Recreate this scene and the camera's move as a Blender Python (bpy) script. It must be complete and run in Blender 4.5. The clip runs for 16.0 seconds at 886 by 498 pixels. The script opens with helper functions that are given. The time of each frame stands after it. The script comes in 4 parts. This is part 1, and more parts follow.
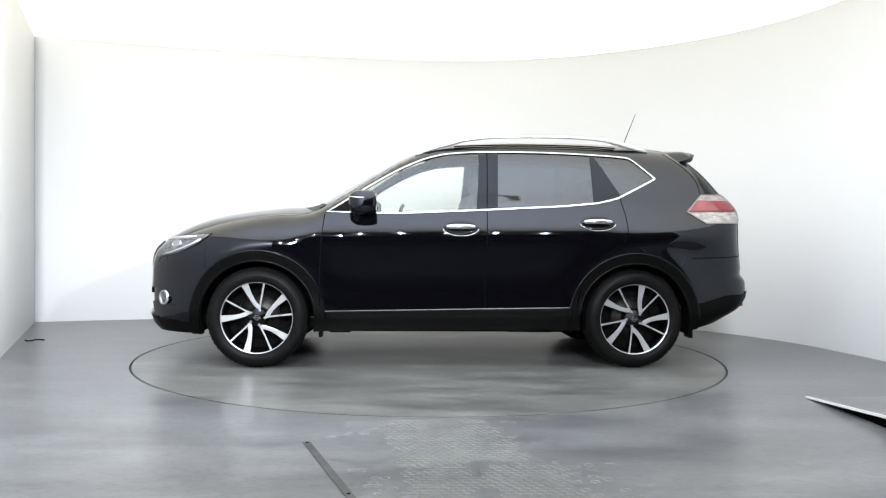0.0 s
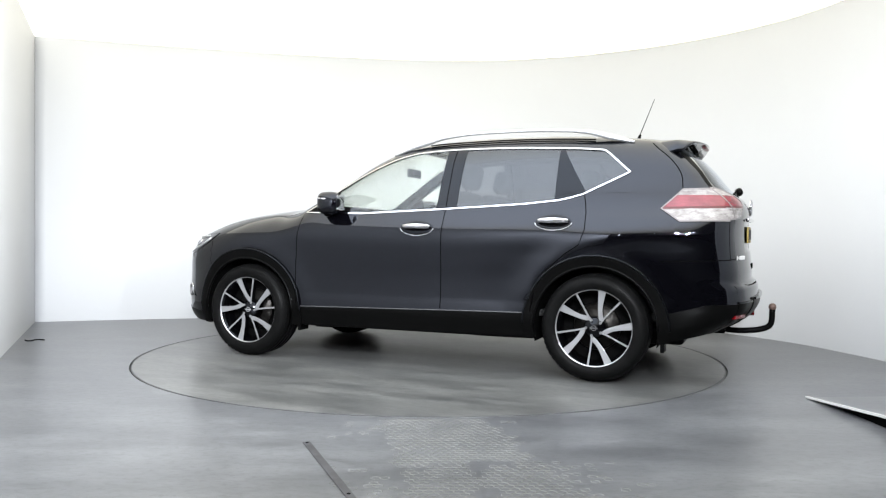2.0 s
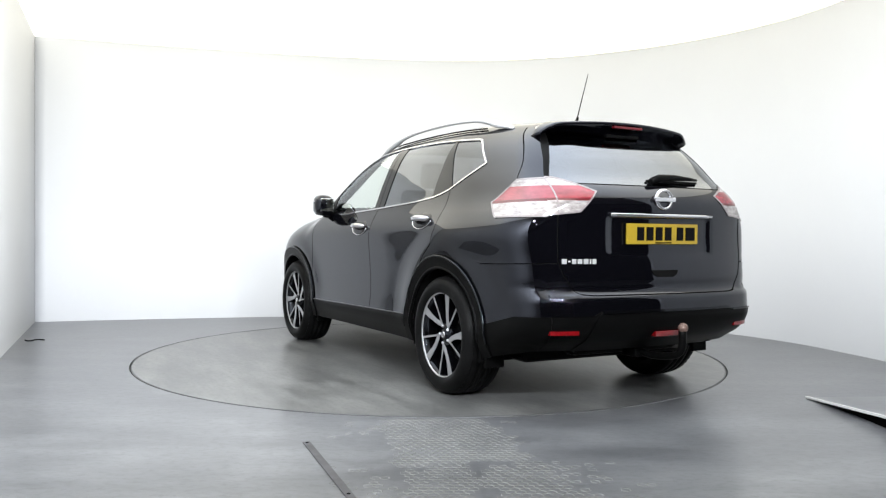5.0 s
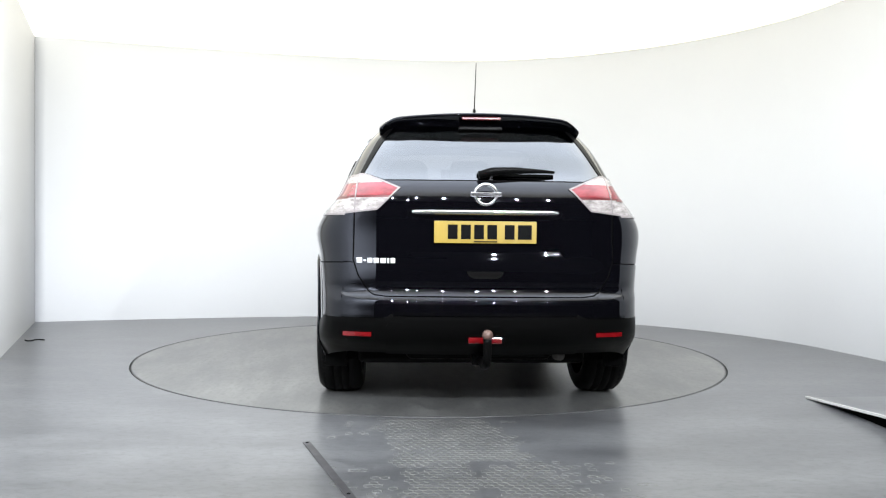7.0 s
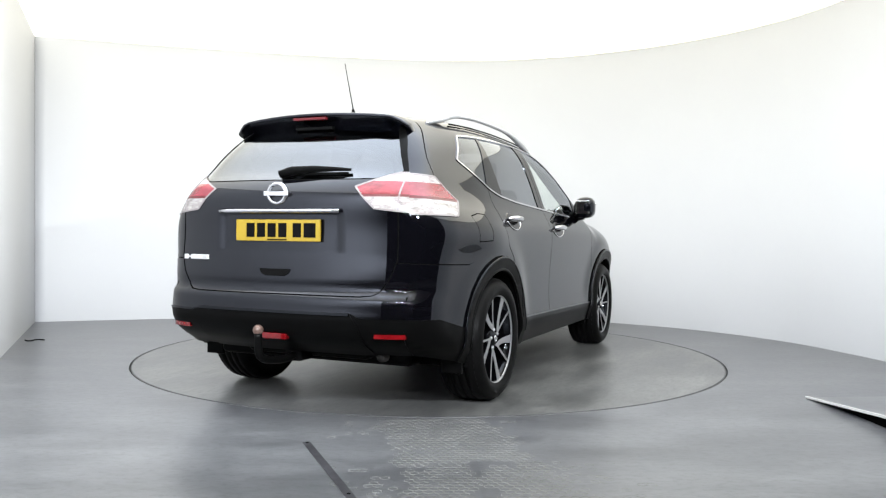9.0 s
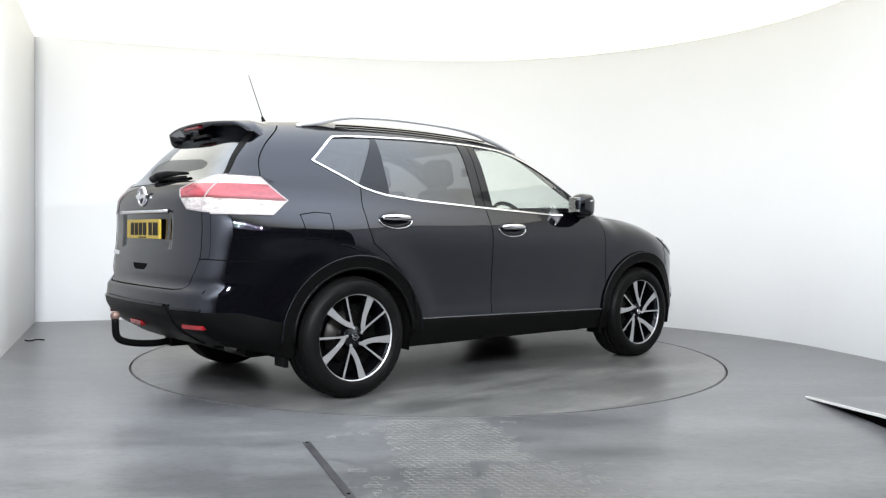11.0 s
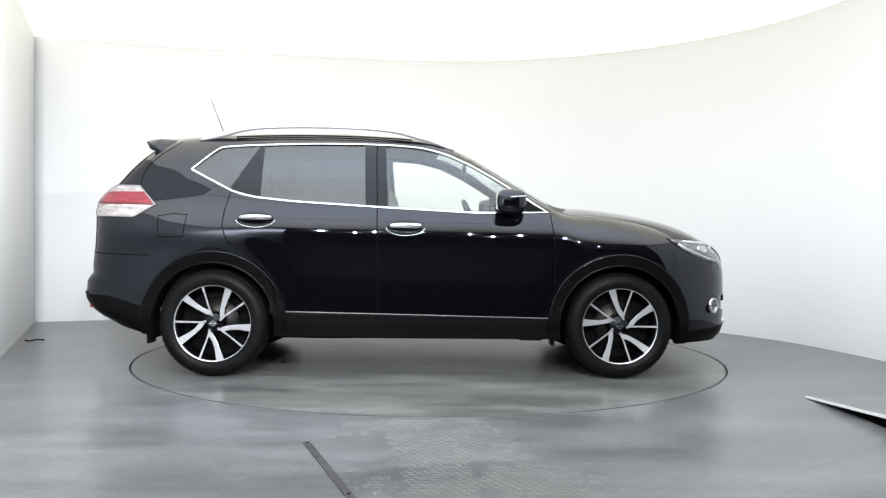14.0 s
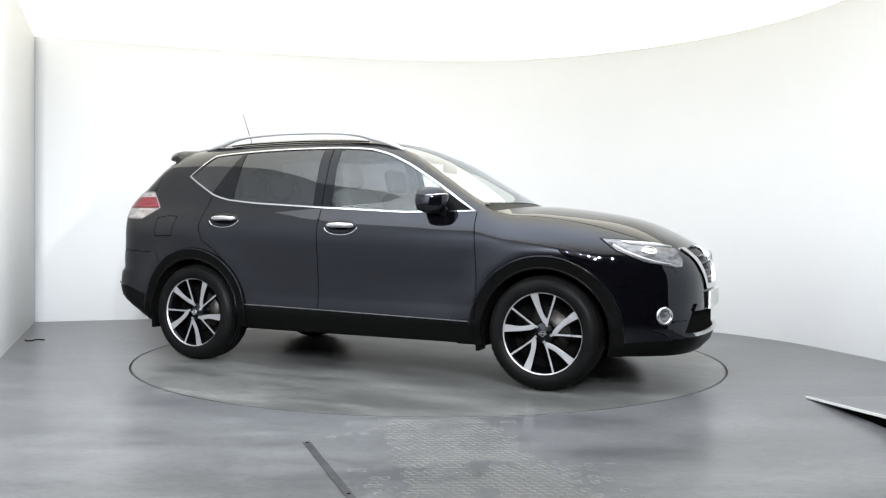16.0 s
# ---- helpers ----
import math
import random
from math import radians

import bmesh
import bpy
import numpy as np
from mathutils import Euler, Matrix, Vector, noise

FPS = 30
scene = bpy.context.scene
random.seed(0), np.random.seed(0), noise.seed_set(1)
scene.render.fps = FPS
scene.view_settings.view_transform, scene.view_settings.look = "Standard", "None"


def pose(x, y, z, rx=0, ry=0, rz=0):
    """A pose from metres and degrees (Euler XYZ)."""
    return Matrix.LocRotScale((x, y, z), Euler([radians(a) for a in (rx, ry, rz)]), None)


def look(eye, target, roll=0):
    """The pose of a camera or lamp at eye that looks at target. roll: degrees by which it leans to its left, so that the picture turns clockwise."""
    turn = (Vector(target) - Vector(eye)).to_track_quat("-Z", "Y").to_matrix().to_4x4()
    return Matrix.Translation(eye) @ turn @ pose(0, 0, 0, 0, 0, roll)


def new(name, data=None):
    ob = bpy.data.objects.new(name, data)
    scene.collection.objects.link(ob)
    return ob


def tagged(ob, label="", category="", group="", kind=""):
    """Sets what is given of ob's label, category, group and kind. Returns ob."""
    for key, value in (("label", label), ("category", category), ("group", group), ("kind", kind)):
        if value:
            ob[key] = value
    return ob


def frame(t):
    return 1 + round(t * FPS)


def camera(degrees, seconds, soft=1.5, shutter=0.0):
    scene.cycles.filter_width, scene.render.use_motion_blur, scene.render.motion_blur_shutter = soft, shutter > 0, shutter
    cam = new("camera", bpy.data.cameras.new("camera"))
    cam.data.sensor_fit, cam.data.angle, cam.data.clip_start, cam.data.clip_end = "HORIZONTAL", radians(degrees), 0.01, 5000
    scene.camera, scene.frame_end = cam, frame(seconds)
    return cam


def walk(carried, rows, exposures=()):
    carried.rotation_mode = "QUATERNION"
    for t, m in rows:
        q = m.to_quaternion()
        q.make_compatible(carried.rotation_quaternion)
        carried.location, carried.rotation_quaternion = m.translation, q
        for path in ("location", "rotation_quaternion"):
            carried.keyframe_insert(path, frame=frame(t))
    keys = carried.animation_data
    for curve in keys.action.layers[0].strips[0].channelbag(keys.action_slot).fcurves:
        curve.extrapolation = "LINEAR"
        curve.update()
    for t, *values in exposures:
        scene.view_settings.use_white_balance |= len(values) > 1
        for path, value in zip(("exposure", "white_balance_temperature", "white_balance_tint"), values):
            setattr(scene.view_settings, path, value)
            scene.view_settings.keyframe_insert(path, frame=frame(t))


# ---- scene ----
# ---------------------------------------------------------------- camera
cam = camera(56.99, 16.0, 1.25)
EYE = Vector((0.0, -6.5016, 0.9728))
AIM = EYE + Vector((0.01445, 0.99968, -0.02066))
STILL = look(EYE, AIM, 0.572)
walk(cam, [(0.0, STILL), (16.0, STILL)])

# ---------------------------------------------------------------- light
world = bpy.data.worlds.new("hall")
scene.world = world
world.use_nodes = True
world.node_tree.nodes["Background"].inputs[0].default_value = (0.5, 0.55, 0.6, 1)
world.node_tree.nodes["Background"].inputs[1].default_value = 0.02
scene.view_settings.exposure = 0.0
GLOW = 1.75


# ---------------------------------------------------------------- materials
def mat(name, color, rough=0.5, metal=0.0, **more):
    m = bpy.data.materials.new(name)
    m.use_nodes = True
    b = m.node_tree.nodes["Principled BSDF"]
    b.inputs["Base Color"].default_value = (*color, 1)
    b.inputs["Roughness"].default_value = rough
    b.inputs["Metallic"].default_value = metal
    for k, v in more.items():
        b.inputs[k.replace("_", " ")].default_value = v
    return m


def vary(m, dark, light, scale, bump=0.0, fine=60.0, stretch=(1, 1, 1), rough=None, detail=6.0):
    """Mottled colour at two scales, with fine relief."""
    nt = m.node_tree
    b = nt.nodes["Principled BSDF"]
    co = nt.nodes.new("ShaderNodeTexCoord")
    mp = nt.nodes.new("ShaderNodeMapping")
    mp.inputs["Scale"].default_value = stretch
    nt.links.new(co.outputs["Object"], mp.inputs[0])
    n1 = nt.nodes.new("ShaderNodeTexNoise")
    n1.inputs["Scale"].default_value, n1.inputs["Detail"].default_value = scale, detail
    n1.inputs["Roughness"].default_value = 0.62
    n2 = nt.nodes.new("ShaderNodeTexNoise")
    n2.inputs["Scale"].default_value, n2.inputs["Detail"].default_value = fine, 3.0
    for n in (n1, n2):
        nt.links.new(mp.outputs[0], n.inputs["Vector"])
    mx = nt.nodes.new("ShaderNodeMath")
    mx.operation = "MULTIPLY_ADD"
    nt.links.new(n2.outputs[0], mx.inputs[0])
    mx.inputs[1].default_value = 0.3
    nt.links.new(n1.outputs[0], mx.inputs[2])
    ramp = nt.nodes.new("ShaderNodeValToRGB")
    ramp.color_ramp.elements[0].position, ramp.color_ramp.elements[1].position = 0.38, 0.92
    ramp.color_ramp.elements[0].color, ramp.color_ramp.elements[1].color = (*dark, 1), (*light, 1)
    nt.links.new(mx.outputs[0], ramp.inputs[0])
    nt.links.new(ramp.outputs[0], b.inputs["Base Color"])
    if rough:
        rr = nt.nodes.new("ShaderNodeMapRange")
        rr.inputs[1].default_value, rr.inputs[2].default_value = 0.3, 1.0
        rr.inputs[3].default_value, rr.inputs[4].default_value = rough
        nt.links.new(mx.outputs[0], rr.inputs[0])
        nt.links.new(rr.outputs[0], b.inputs["Roughness"])
    if bump:
        bp = nt.nodes.new("ShaderNodeBump")
        bp.inputs["Strength"].default_value, bp.inputs["Distance"].default_value = bump, 0.002
        nt.links.new(n2.outputs[0], bp.inputs["Height"])
        nt.links.new(bp.outputs[0], b.inputs["Normal"])
    return m


def fleck(m, scale, keep, lo, hi, stretch=(1, 1, 1), seed=0.0):
    """Scuff flecks with an outline of their own, multiplied into the colour."""
    nt = m.node_tree
    b = nt.nodes["Principled BSDF"]
    src = b.inputs["Base Color"].links[0].from_socket
    co = nt.nodes.new("ShaderNodeTexCoord")
    mp = nt.nodes.new("ShaderNodeMapping")
    mp.inputs["Scale"].default_value, mp.inputs["Location"].default_value = stretch, (seed, seed, 0)
    nt.links.new(co.outputs["Object"], mp.inputs[0])
    n = nt.nodes.new("ShaderNodeTexNoise")
    n.inputs["Scale"].default_value, n.inputs["Detail"].default_value, n.inputs["Roughness"].default_value = scale, 5.0, 0.7
    nt.links.new(mp.outputs[0], n.inputs["Vector"])
    rg = nt.nodes.new("ShaderNodeMapRange")
    rg.inputs[1].default_value, rg.inputs[2].default_value, rg.inputs[3].default_value, rg.inputs[4].default_value = lo, hi, keep, 1.0
    nt.links.new(n.outputs[0], rg.inputs[0])
    mx = nt.nodes.new("ShaderNodeMix")
    mx.data_type, mx.blend_type = "RGBA", "MULTIPLY"
    mx.inputs[0].default_value = 1.0
    nt.links.new(src, mx.inputs[6])
    nt.links.new(rg.outputs[0], mx.inputs[7])
    nt.links.new(mx.outputs[2], b.inputs["Base Color"])
    return m


def glow(name, color, strength, base=(0.8, 0.8, 0.8)):
    m = mat(name, base, 0.6)
    b = m.node_tree.nodes["Principled BSDF"]
    b.inputs["Emission Color"].default_value = (*color, 1)
    b.inputs["Emission Strength"].default_value = strength
    return m


def pane(name, tint, ior=1.5):
    """Thin glass: tinted see-through with a mirror gloss by Fresnel."""
    m = bpy.data.materials.new(name)
    m.use_nodes = True
    nt = m.node_tree
    nt.nodes.clear()
    out = nt.nodes.new("ShaderNodeOutputMaterial")
    mix = nt.nodes.new("ShaderNodeMixShader")
    # Schlick's gloss, the same from both sides of the pane
    lw = nt.nodes.new("ShaderNodeLayerWeight")
    lw.inputs["Blend"].default_value = 0.5
    pw = nt.nodes.new("ShaderNodeMath")
    pw.operation, pw.inputs[1].default_value = "POWER", 4.0
    nt.links.new(lw.outputs["Facing"], pw.inputs[0])
    fr = nt.nodes.new("ShaderNodeMath")
    f0 = ((ior - 1) / (ior + 1)) ** 2
    fr.operation, fr.inputs[1].default_value, fr.inputs[2].default_value = "MULTIPLY_ADD", 1 - f0, f0
    nt.links.new(pw.outputs[0], fr.inputs[0])
    tr = nt.nodes.new("ShaderNodeBsdfTransparent")
    tr.inputs[0].default_value = (*tint, 1)
    gl = nt.nodes.new("ShaderNodeBsdfGlossy")
    gl.inputs["Roughness"].default_value = 0.0
    gl.inputs["Color"].default_value = (0.90, 0.94, 1.0, 1)
    nt.links.new(fr.outputs[0], mix.inputs[0])
    nt.links.new(tr.outputs[0], mix.inputs[1])
    nt.links.new(gl.outputs[0], mix.inputs[2])
    nt.links.new(mix.outputs[0], out.inputs[0])
    return m


M_WALL = vary(mat("white_wall_paint", (0.47, 0.48, 0.49), 0.6), (0.464, 0.475, 0.494), (0.492, 0.503, 0.520), 0.7, 0.05, 90)
M_HALL = vary(mat("dark_hall_paint", (0.03, 0.03, 0.03), 0.8), (0.02, 0.02, 0.02), (0.04, 0.04, 0.04), 1.0)
M_CEIL = mat("cream_ceiling_paint", (0.84, 0.80, 0.68), 0.7)
M_LIGHT = glow("glowing_ceiling_film", (1, 0.972, 0.895), GLOW)


def lit_from_behind(m, centre, reach, color, strength, rim_color, rim_strength):
    """Daylight tubes behind the middle of the film, fading to a cream rim."""
    nt = m.node_tree
    bs = nt.nodes["Principled BSDF"]
    co = nt.nodes.new("ShaderNodeTexCoord")
    ds = nt.nodes.new("ShaderNodeVectorMath")
    ds.operation, ds.inputs[1].default_value = "DISTANCE", centre
    wide = nt.nodes.new("ShaderNodeVectorMath")
    wide.operation, wide.inputs[1].default_value = "MULTIPLY", (0.5, 1, 1)
    nt.links.new(co.outputs["Object"], wide.inputs[0])
    nt.links.new(wide.outputs[0], ds.inputs[0])
    rg = nt.nodes.new("ShaderNodeMapRange")
    rg.interpolation_type = "SMOOTHSTEP"
    rg.inputs[1].default_value, rg.inputs[2].default_value, rg.inputs[3].default_value, rg.inputs[4].default_value = 0.3, reach, 1.0, 0.0
    nt.links.new(ds.outputs["Value"], rg.inputs[0])
    mx = nt.nodes.new("ShaderNodeMix")
    mx.data_type = "RGBA"
    mx.inputs[6].default_value, mx.inputs[7].default_value = (*rim_color, 1), (*color, 1)
    nt.links.new(rg.outputs[0], mx.inputs[0])
    nt.links.new(mx.outputs[2], bs.inputs["Emission Color"])
    st = nt.nodes.new("ShaderNodeMath")
    st.operation, st.inputs[1].default_value, st.inputs[2].default_value = "MULTIPLY_ADD", strength - rim_strength, rim_strength
    nt.links.new(rg.outputs[0], st.inputs[0])
    nt.links.new(st.outputs[0], bs.inputs["Emission Strength"])


lit_from_behind(M_LIGHT, (0.0, -1.9, 2.95), 2.5, (0.84, 0.91, 1.0), 4.9, (1, 0.958, 0.815), GLOW)
M_FLOOR = vary(mat("grey_floor_paint", (0.1, 0.1, 0.1), 0.3, 0.0, IOR=1.52), (0.052, 0.054, 0.060), (0.165, 0.170, 0.178), 1.5, 0.01, 14, (0.6, 1.5, 1), (0.27, 0.35), 6.0)
M_DISC = vary(mat("turntable_paint", (0.1, 0.1, 0.1), 0.3, 0.0, IOR=1.52), (0.034, 0.036, 0.037), (0.200, 0.201, 0.194), 1.9, 0.01, 9, (0.55, 1.5, 1), (0.28, 0.36), 6.0)
fleck(fleck(M_FLOOR, 26, 0.62, 0.32, 0.52, (0.8, 1.5, 1)), 3.0, 0.78, 0.30, 0.66, (0.7, 1.8, 1), 3.0)
fleck(fleck(M_DISC, 20, 0.60, 0.32, 0.53, (0.8, 1.7, 1), 7.0), 2.6, 0.66, 0.30, 0.66, (0.6, 1.7, 1), 11.0)
M_STRIP = vary(mat("dark_strip_metal", (0.05, 0.05, 0.055), 0.4, 0.5), (0.03, 0.03, 0.034), (0.09, 0.09, 0.1), 14)
M_HEX = vary(mat("worn_relief_paint", (0.2, 0.2, 0.19), 0.45), (0.05, 0.05, 0.05), (0.20, 0.20, 0.185), 5, 0.03, 60)
# near-black for joints; in wheel wells and recesses the colour holds their shade
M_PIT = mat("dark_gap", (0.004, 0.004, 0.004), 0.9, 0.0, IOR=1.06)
M_PAINT = mat("black_car_paint", (0.0012, 0.0012, 0.0018), 0.025, 0.0, IOR=1.48, Specular_Tint=(0.84, 0.88, 1.0, 1))
M_BLACK = mat("black_plastic", (0.002, 0.002, 0.002), 0.34, 0.0, IOR=1.125)
M_GLOSSBLACK = mat("gloss_black_plastic", (0.0015, 0.0015, 0.0018), 0.07, 0.0, IOR=1.34, Specular_Tint=(0.82, 0.88, 1.0, 1))
M_CHROME = mat("chrome", (0.58, 0.58, 0.60), 0.12, 1.0)
M_SILL = mat("black_sill_plastic", (0.002, 0.002, 0.002), 0.3, 0.0, IOR=1.15)
M_SILVER = mat("satin_silver", (0.50, 0.50, 0.50), 0.32, 0.6)
M_GREYLINE = mat("grey_trim_line", (0.09, 0.09, 0.094), 0.35, 0.5)
M_RUST = vary(mat("greasy_brown_steel", (0.1, 0.06, 0.05), 0.45, 0.3), (0.05, 0.03, 0.025), (0.16, 0.10, 0.08), 40)
M_STEEL = mat("dull_dark_steel", (0.10, 0.095, 0.09), 0.5, 0.8)
M_GLASS = pane("clear_window_glass", (0.90, 0.94, 0.90), 1.65)
M_PRIVACY = pane("dark_privacy_glass", (0.12, 0.12, 0.13), 1.7)
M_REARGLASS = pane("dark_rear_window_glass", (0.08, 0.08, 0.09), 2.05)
M_RUBBER = vary(mat("tyre_rubber", (0.02, 0.02, 0.02), 0.42, 0.0, IOR=1.13), (0.002, 0.002, 0.002), (0.006, 0.006, 0.006), 9, 0.2, 120)
M_FABRIC = vary(mat("dark_seat_cloth", (0.03, 0.03, 0.03), 0.9), (0.018, 0.018, 0.018), (0.04, 0.04, 0.04), 8, 0.3, 300)
M_RED = vary(mat("red_lens", (0.35, 0.008, 0.012), 0.05, 0.0, IOR=1.6), (0.055, 0.0012, 0.002), (0.15, 0.003, 0.005), 11, 0, 50, (1, 1, 3))
M_CLEARLENS = vary(mat("clear_lens", (0.75, 0.73, 0.72), 0.08), (0.07, 0.058, 0.055), (0.34, 0.32, 0.31), 16, 0, 60, (1, 1, 3))
M_RIM = mat("pale_lens_rim", (0.15, 0.135, 0.135), 0.06)
M_WHITE = mat("white_plate", (0.5, 0.5, 0.49), 0.4)
M_LAMPRED = vary(mat("pink_red_lens", (0.3, 0.05, 0.06), 0.05, 0.0, IOR=1.6), (0.070, 0.002, 0.006), (0.20, 0.022, 0.034), 10, 0, 50, (1, 1, 3))
M_REDDEEP = mat("deep_red_lens", (0.06, 0.001, 0.003), 0.3)
M_POLISH = mat("polished_aluminium", (0.40, 0.40, 0.41), 0.34, 0.8)
M_DISCSTEEL = vary(mat("worn_steel", (0.3, 0.29, 0.28), 0.4, 0.9), (0.012, 0.011, 0.010), (0.035, 0.033, 0.031), 20)
M_MIRROR = mat("mirror_silver", (0.85, 0.85, 0.85), 0.02, 1.0)
M_HEAD = vary(mat("headlamp_lens", (0.5, 0.5, 0.52), 0.06, 0.3), (0.010, 0.010, 0.012), (0.20, 0.20, 0.215), 26, 0, 80, (0.5, 0.5, 1.6), None, 2.0)
M_YELLOW = mat("yellow_plate", (0.20, 0.135, 0.004), 0.4)

HC = 2.96          # ceiling height


# ---------------------------------------------------------------- small builders
def part(name, bm, material, parent=None, label="", smooth=False):
    me = bpy.data.meshes.new(name)
    bm.to_mesh(me)
    bm.free()
    me.materials.append(material)
    if smooth:
        for p in me.polygons:
            p.use_smooth = True
    ob = new(name, me)
    if parent is not None:
        ob.parent = parent
    return tagged(ob, label)


def box(bm, lo, hi, bevel=0.0, m=None):
    lo, hi = Vector(lo), Vector(hi)
    r = bmesh.ops.create_cube(bm, size=1.0, matrix=Matrix.Translation((lo + hi) / 2) @ Matrix.Diagonal((*(hi - lo), 1)))
    if bevel:
        edges = list({e for v in r["verts"] for e in v.link_edges})
        r2 = bmesh.ops.bevel(bm, geom=edges, offset=bevel, segments=3, profile=0.5, affect="EDGES")
    if m is not None:
        vs = r["verts"] if not bevel else list({v for f in r2["faces"] for v in f.verts} | {v for v in r["verts"] if v.is_valid})
        bmesh.ops.transform(bm, matrix=m, verts=vs)
    return bm


def tube(bm, pts, radius, seg=10, flat=1.0, caps=True):
    """A round bar along points; radius a number or one per point."""
    pts = [Vector([float(q) for q in p]) for p in pts]
    rads = [float(q) for q in radius] if isinstance(radius, (list, tuple)) else [float(radius)] * len(pts)
    rings, up = [], None
    for i, p in enumerate(pts):
        d = (pts[min(i + 1, len(pts) - 1)] - pts[max(i - 1, 0)]).normalized()
        if up is None:
            up = d.orthogonal().normalized()
        side = d.cross(up).normalized()
        up = side.cross(d).normalized()
        rings.append([bm.verts.new(p + rads[i] * (math.cos(2 * math.pi * k / seg) * up * flat + math.sin(2 * math.pi * k / seg) * side)) for k in range(seg)])
    for a, b2 in zip(rings, rings[1:]):
        for k in range(seg):
            bm.faces.new((a[k], a[(k + 1) % seg], b2[(k + 1) % seg], b2[k]))
    if caps:
        bm.faces.new(rings[0][::-1])
        bm.faces.new(rings[-1])
    bmesh.ops.recalc_face_normals(bm, faces=bm.faces[:])
    return bm


def lathe(bm, prof, seg=48, axis="Y"):
    """Turn (r, h) points about an axis."""
    rings = []
    for r, h in prof:
        ring = []
        for k in range(seg):
            a = 2 * math.pi * k / seg
            c, s = r * math.cos(a), r * math.sin(a)
            ring.append(bm.verts.new((c, h, s) if axis == "Y" else (c, s, h)))
        rings.append(ring)
    for a, b2 in zip(rings, rings[1:]):
        for k in range(seg):
            bm.faces.new((a[k], a[(k + 1) % seg], b2[(k + 1) % seg], b2[k]))
    bmesh.ops.recalc_face_normals(bm, faces=bm.faces[:])
    return bm


def prism(bm, outline, lo, hi, axis="z"):
    """A flat outline pushed to a thickness."""
    def at(p, h):
        return {"z": (p[0], p[1], h), "y": (p[0], h, p[1]), "x": (h, p[0], p[1])}[axis]
    a = [bm.verts.new(at(p, lo)) for p in outline]
    c = [bm.verts.new(at(p, hi)) for p in outline]
    n = len(outline)
    bm.faces.new(a[::-1])
    bm.faces.new(c)
    for i in range(n):
        bm.faces.new((a[i], a[(i + 1) % n], c[(i + 1) % n], c[i]))
    bmesh.ops.recalc_face_normals(bm, faces=bm.faces[:])
    return bm


def spline(pts, per=8):
    """Catmull-Rom through points."""
    P = [np.array(p, float) for p in pts]
    P = [2 * P[0] - P[1]] + P + [2 * P[-1] - P[-2]]
    out = []
    for i in range(1, len(P) - 2):
        for k in range(per):
            t = k / per
            out.append(0.5 * (2 * P[i] + (P[i + 1] - P[i - 1]) * t + (2 * P[i - 1] - 5 * P[i] + 4 * P[i + 1] - P[i + 2]) * t * t
                              + (3 * P[i] - P[i - 1] - 3 * P[i + 1] + P[i + 2]) * t ** 3))
    out.append(P[-2])
    return out


# ---------------------------------------------------------------- the studio
WALL_LEFT = [(-1.45, -5.1), (-2.35, -2.7), (-3.21, -0.38), (-4.10, 2.0)]
WALL_BACK = [(-4.10, 2.0), (-3.5, 2.2), (-2.75, 2.43), (-1.75, 2.70), (-0.43, 2.93), (0.6, 2.93), (1.45, 2.68), (2.1, 2.30),
             (2.6, 1.88), (3.02, 1.35), (3.30, 0.8), (3.46, 0.2), (3.55, -0.3), (3.55, -0.9), (3.50, -1.5), (3.28, -2.4), (3.16, -2.78)]


def wall(name, path, label):
    bm = bmesh.new()
    path = [Vector((p[0], p[1])) for p in path]
    inner, outer = [], []
    for i, p in enumerate(path):
        d = (path[min(i + 1, len(path) - 1)] - path[max(i - 1, 0)]).normalized()
        n = Vector((-d.y, d.x))
        inner.append(p)
        outer.append(p + n * 0.12)
    prism_pts = [(p.x, p.y) for p in inner] + [(p.x, p.y) for p in reversed(outer)]
    n = len(inner)
    lo = [bm.verts.new((x, y, -0.01)) for x, y in prism_pts]
    hi = [bm.verts.new((x, y, HC + 0.02)) for x, y in prism_pts]
    m = len(prism_pts)
    for i in range(m):
        bm.faces.new((lo[i], lo[(i + 1) % m], hi[(i + 1) % m], hi[i])).smooth = i != n - 1 and i != m - 1
    for i in range(n - 1):
        bm.faces.new((hi[i], hi[i + 1], hi[m - 2 - i], hi[m - 1 - i]))
    bmesh.ops.recalc_face_normals(bm, faces=bm.faces[:])
    return tagged(part(name, bm, M_WALL), label, "wall", kind="structure")


wall("wall_west", WALL_LEFT, "plain white painted studio side wall")
wall("wall_back", [tuple(p) for p in spline(WALL_BACK, 6)], "seamless curved white studio wall")

R_DISC, R_HOLE = 2.236, 2.246
bm = bmesh.new()
ring_in = [bm.verts.new((R_HOLE * math.cos(a), R_HOLE * math.sin(a), 0)) for a in np.linspace(0, 2 * math.pi, 128, endpoint=False)]
ring_lo = [bm.verts.new((v.co.x, v.co.y, -0.08)) for v in ring_in]
outer = [bm.verts.new((14 * math.cos(a), 14 * math.sin(a), 0)) for a in np.linspace(0, 2 * math.pi, 128, endpoint=False)]
for i in range(128):
    j = (i + 1) % 128
    bm.faces.new((ring_in[i], outer[i], outer[j], ring_in[j]))
    bm.faces.new((ring_lo[i], ring_in[i], ring_in[j], ring_lo[j]))
tagged(part("floor", bm, M_FLOOR), "grey painted concrete floor with faint scuffs", "floor", kind="structure")

bm = bmesh.new()
lathe(bm, [(0.0001, -0.081), (2.4, -0.081)], 64, "Z")
tagged(part("turntable_pit", bm, M_PIT), "dark shallow pit under the turntable", "pit", kind="structure")

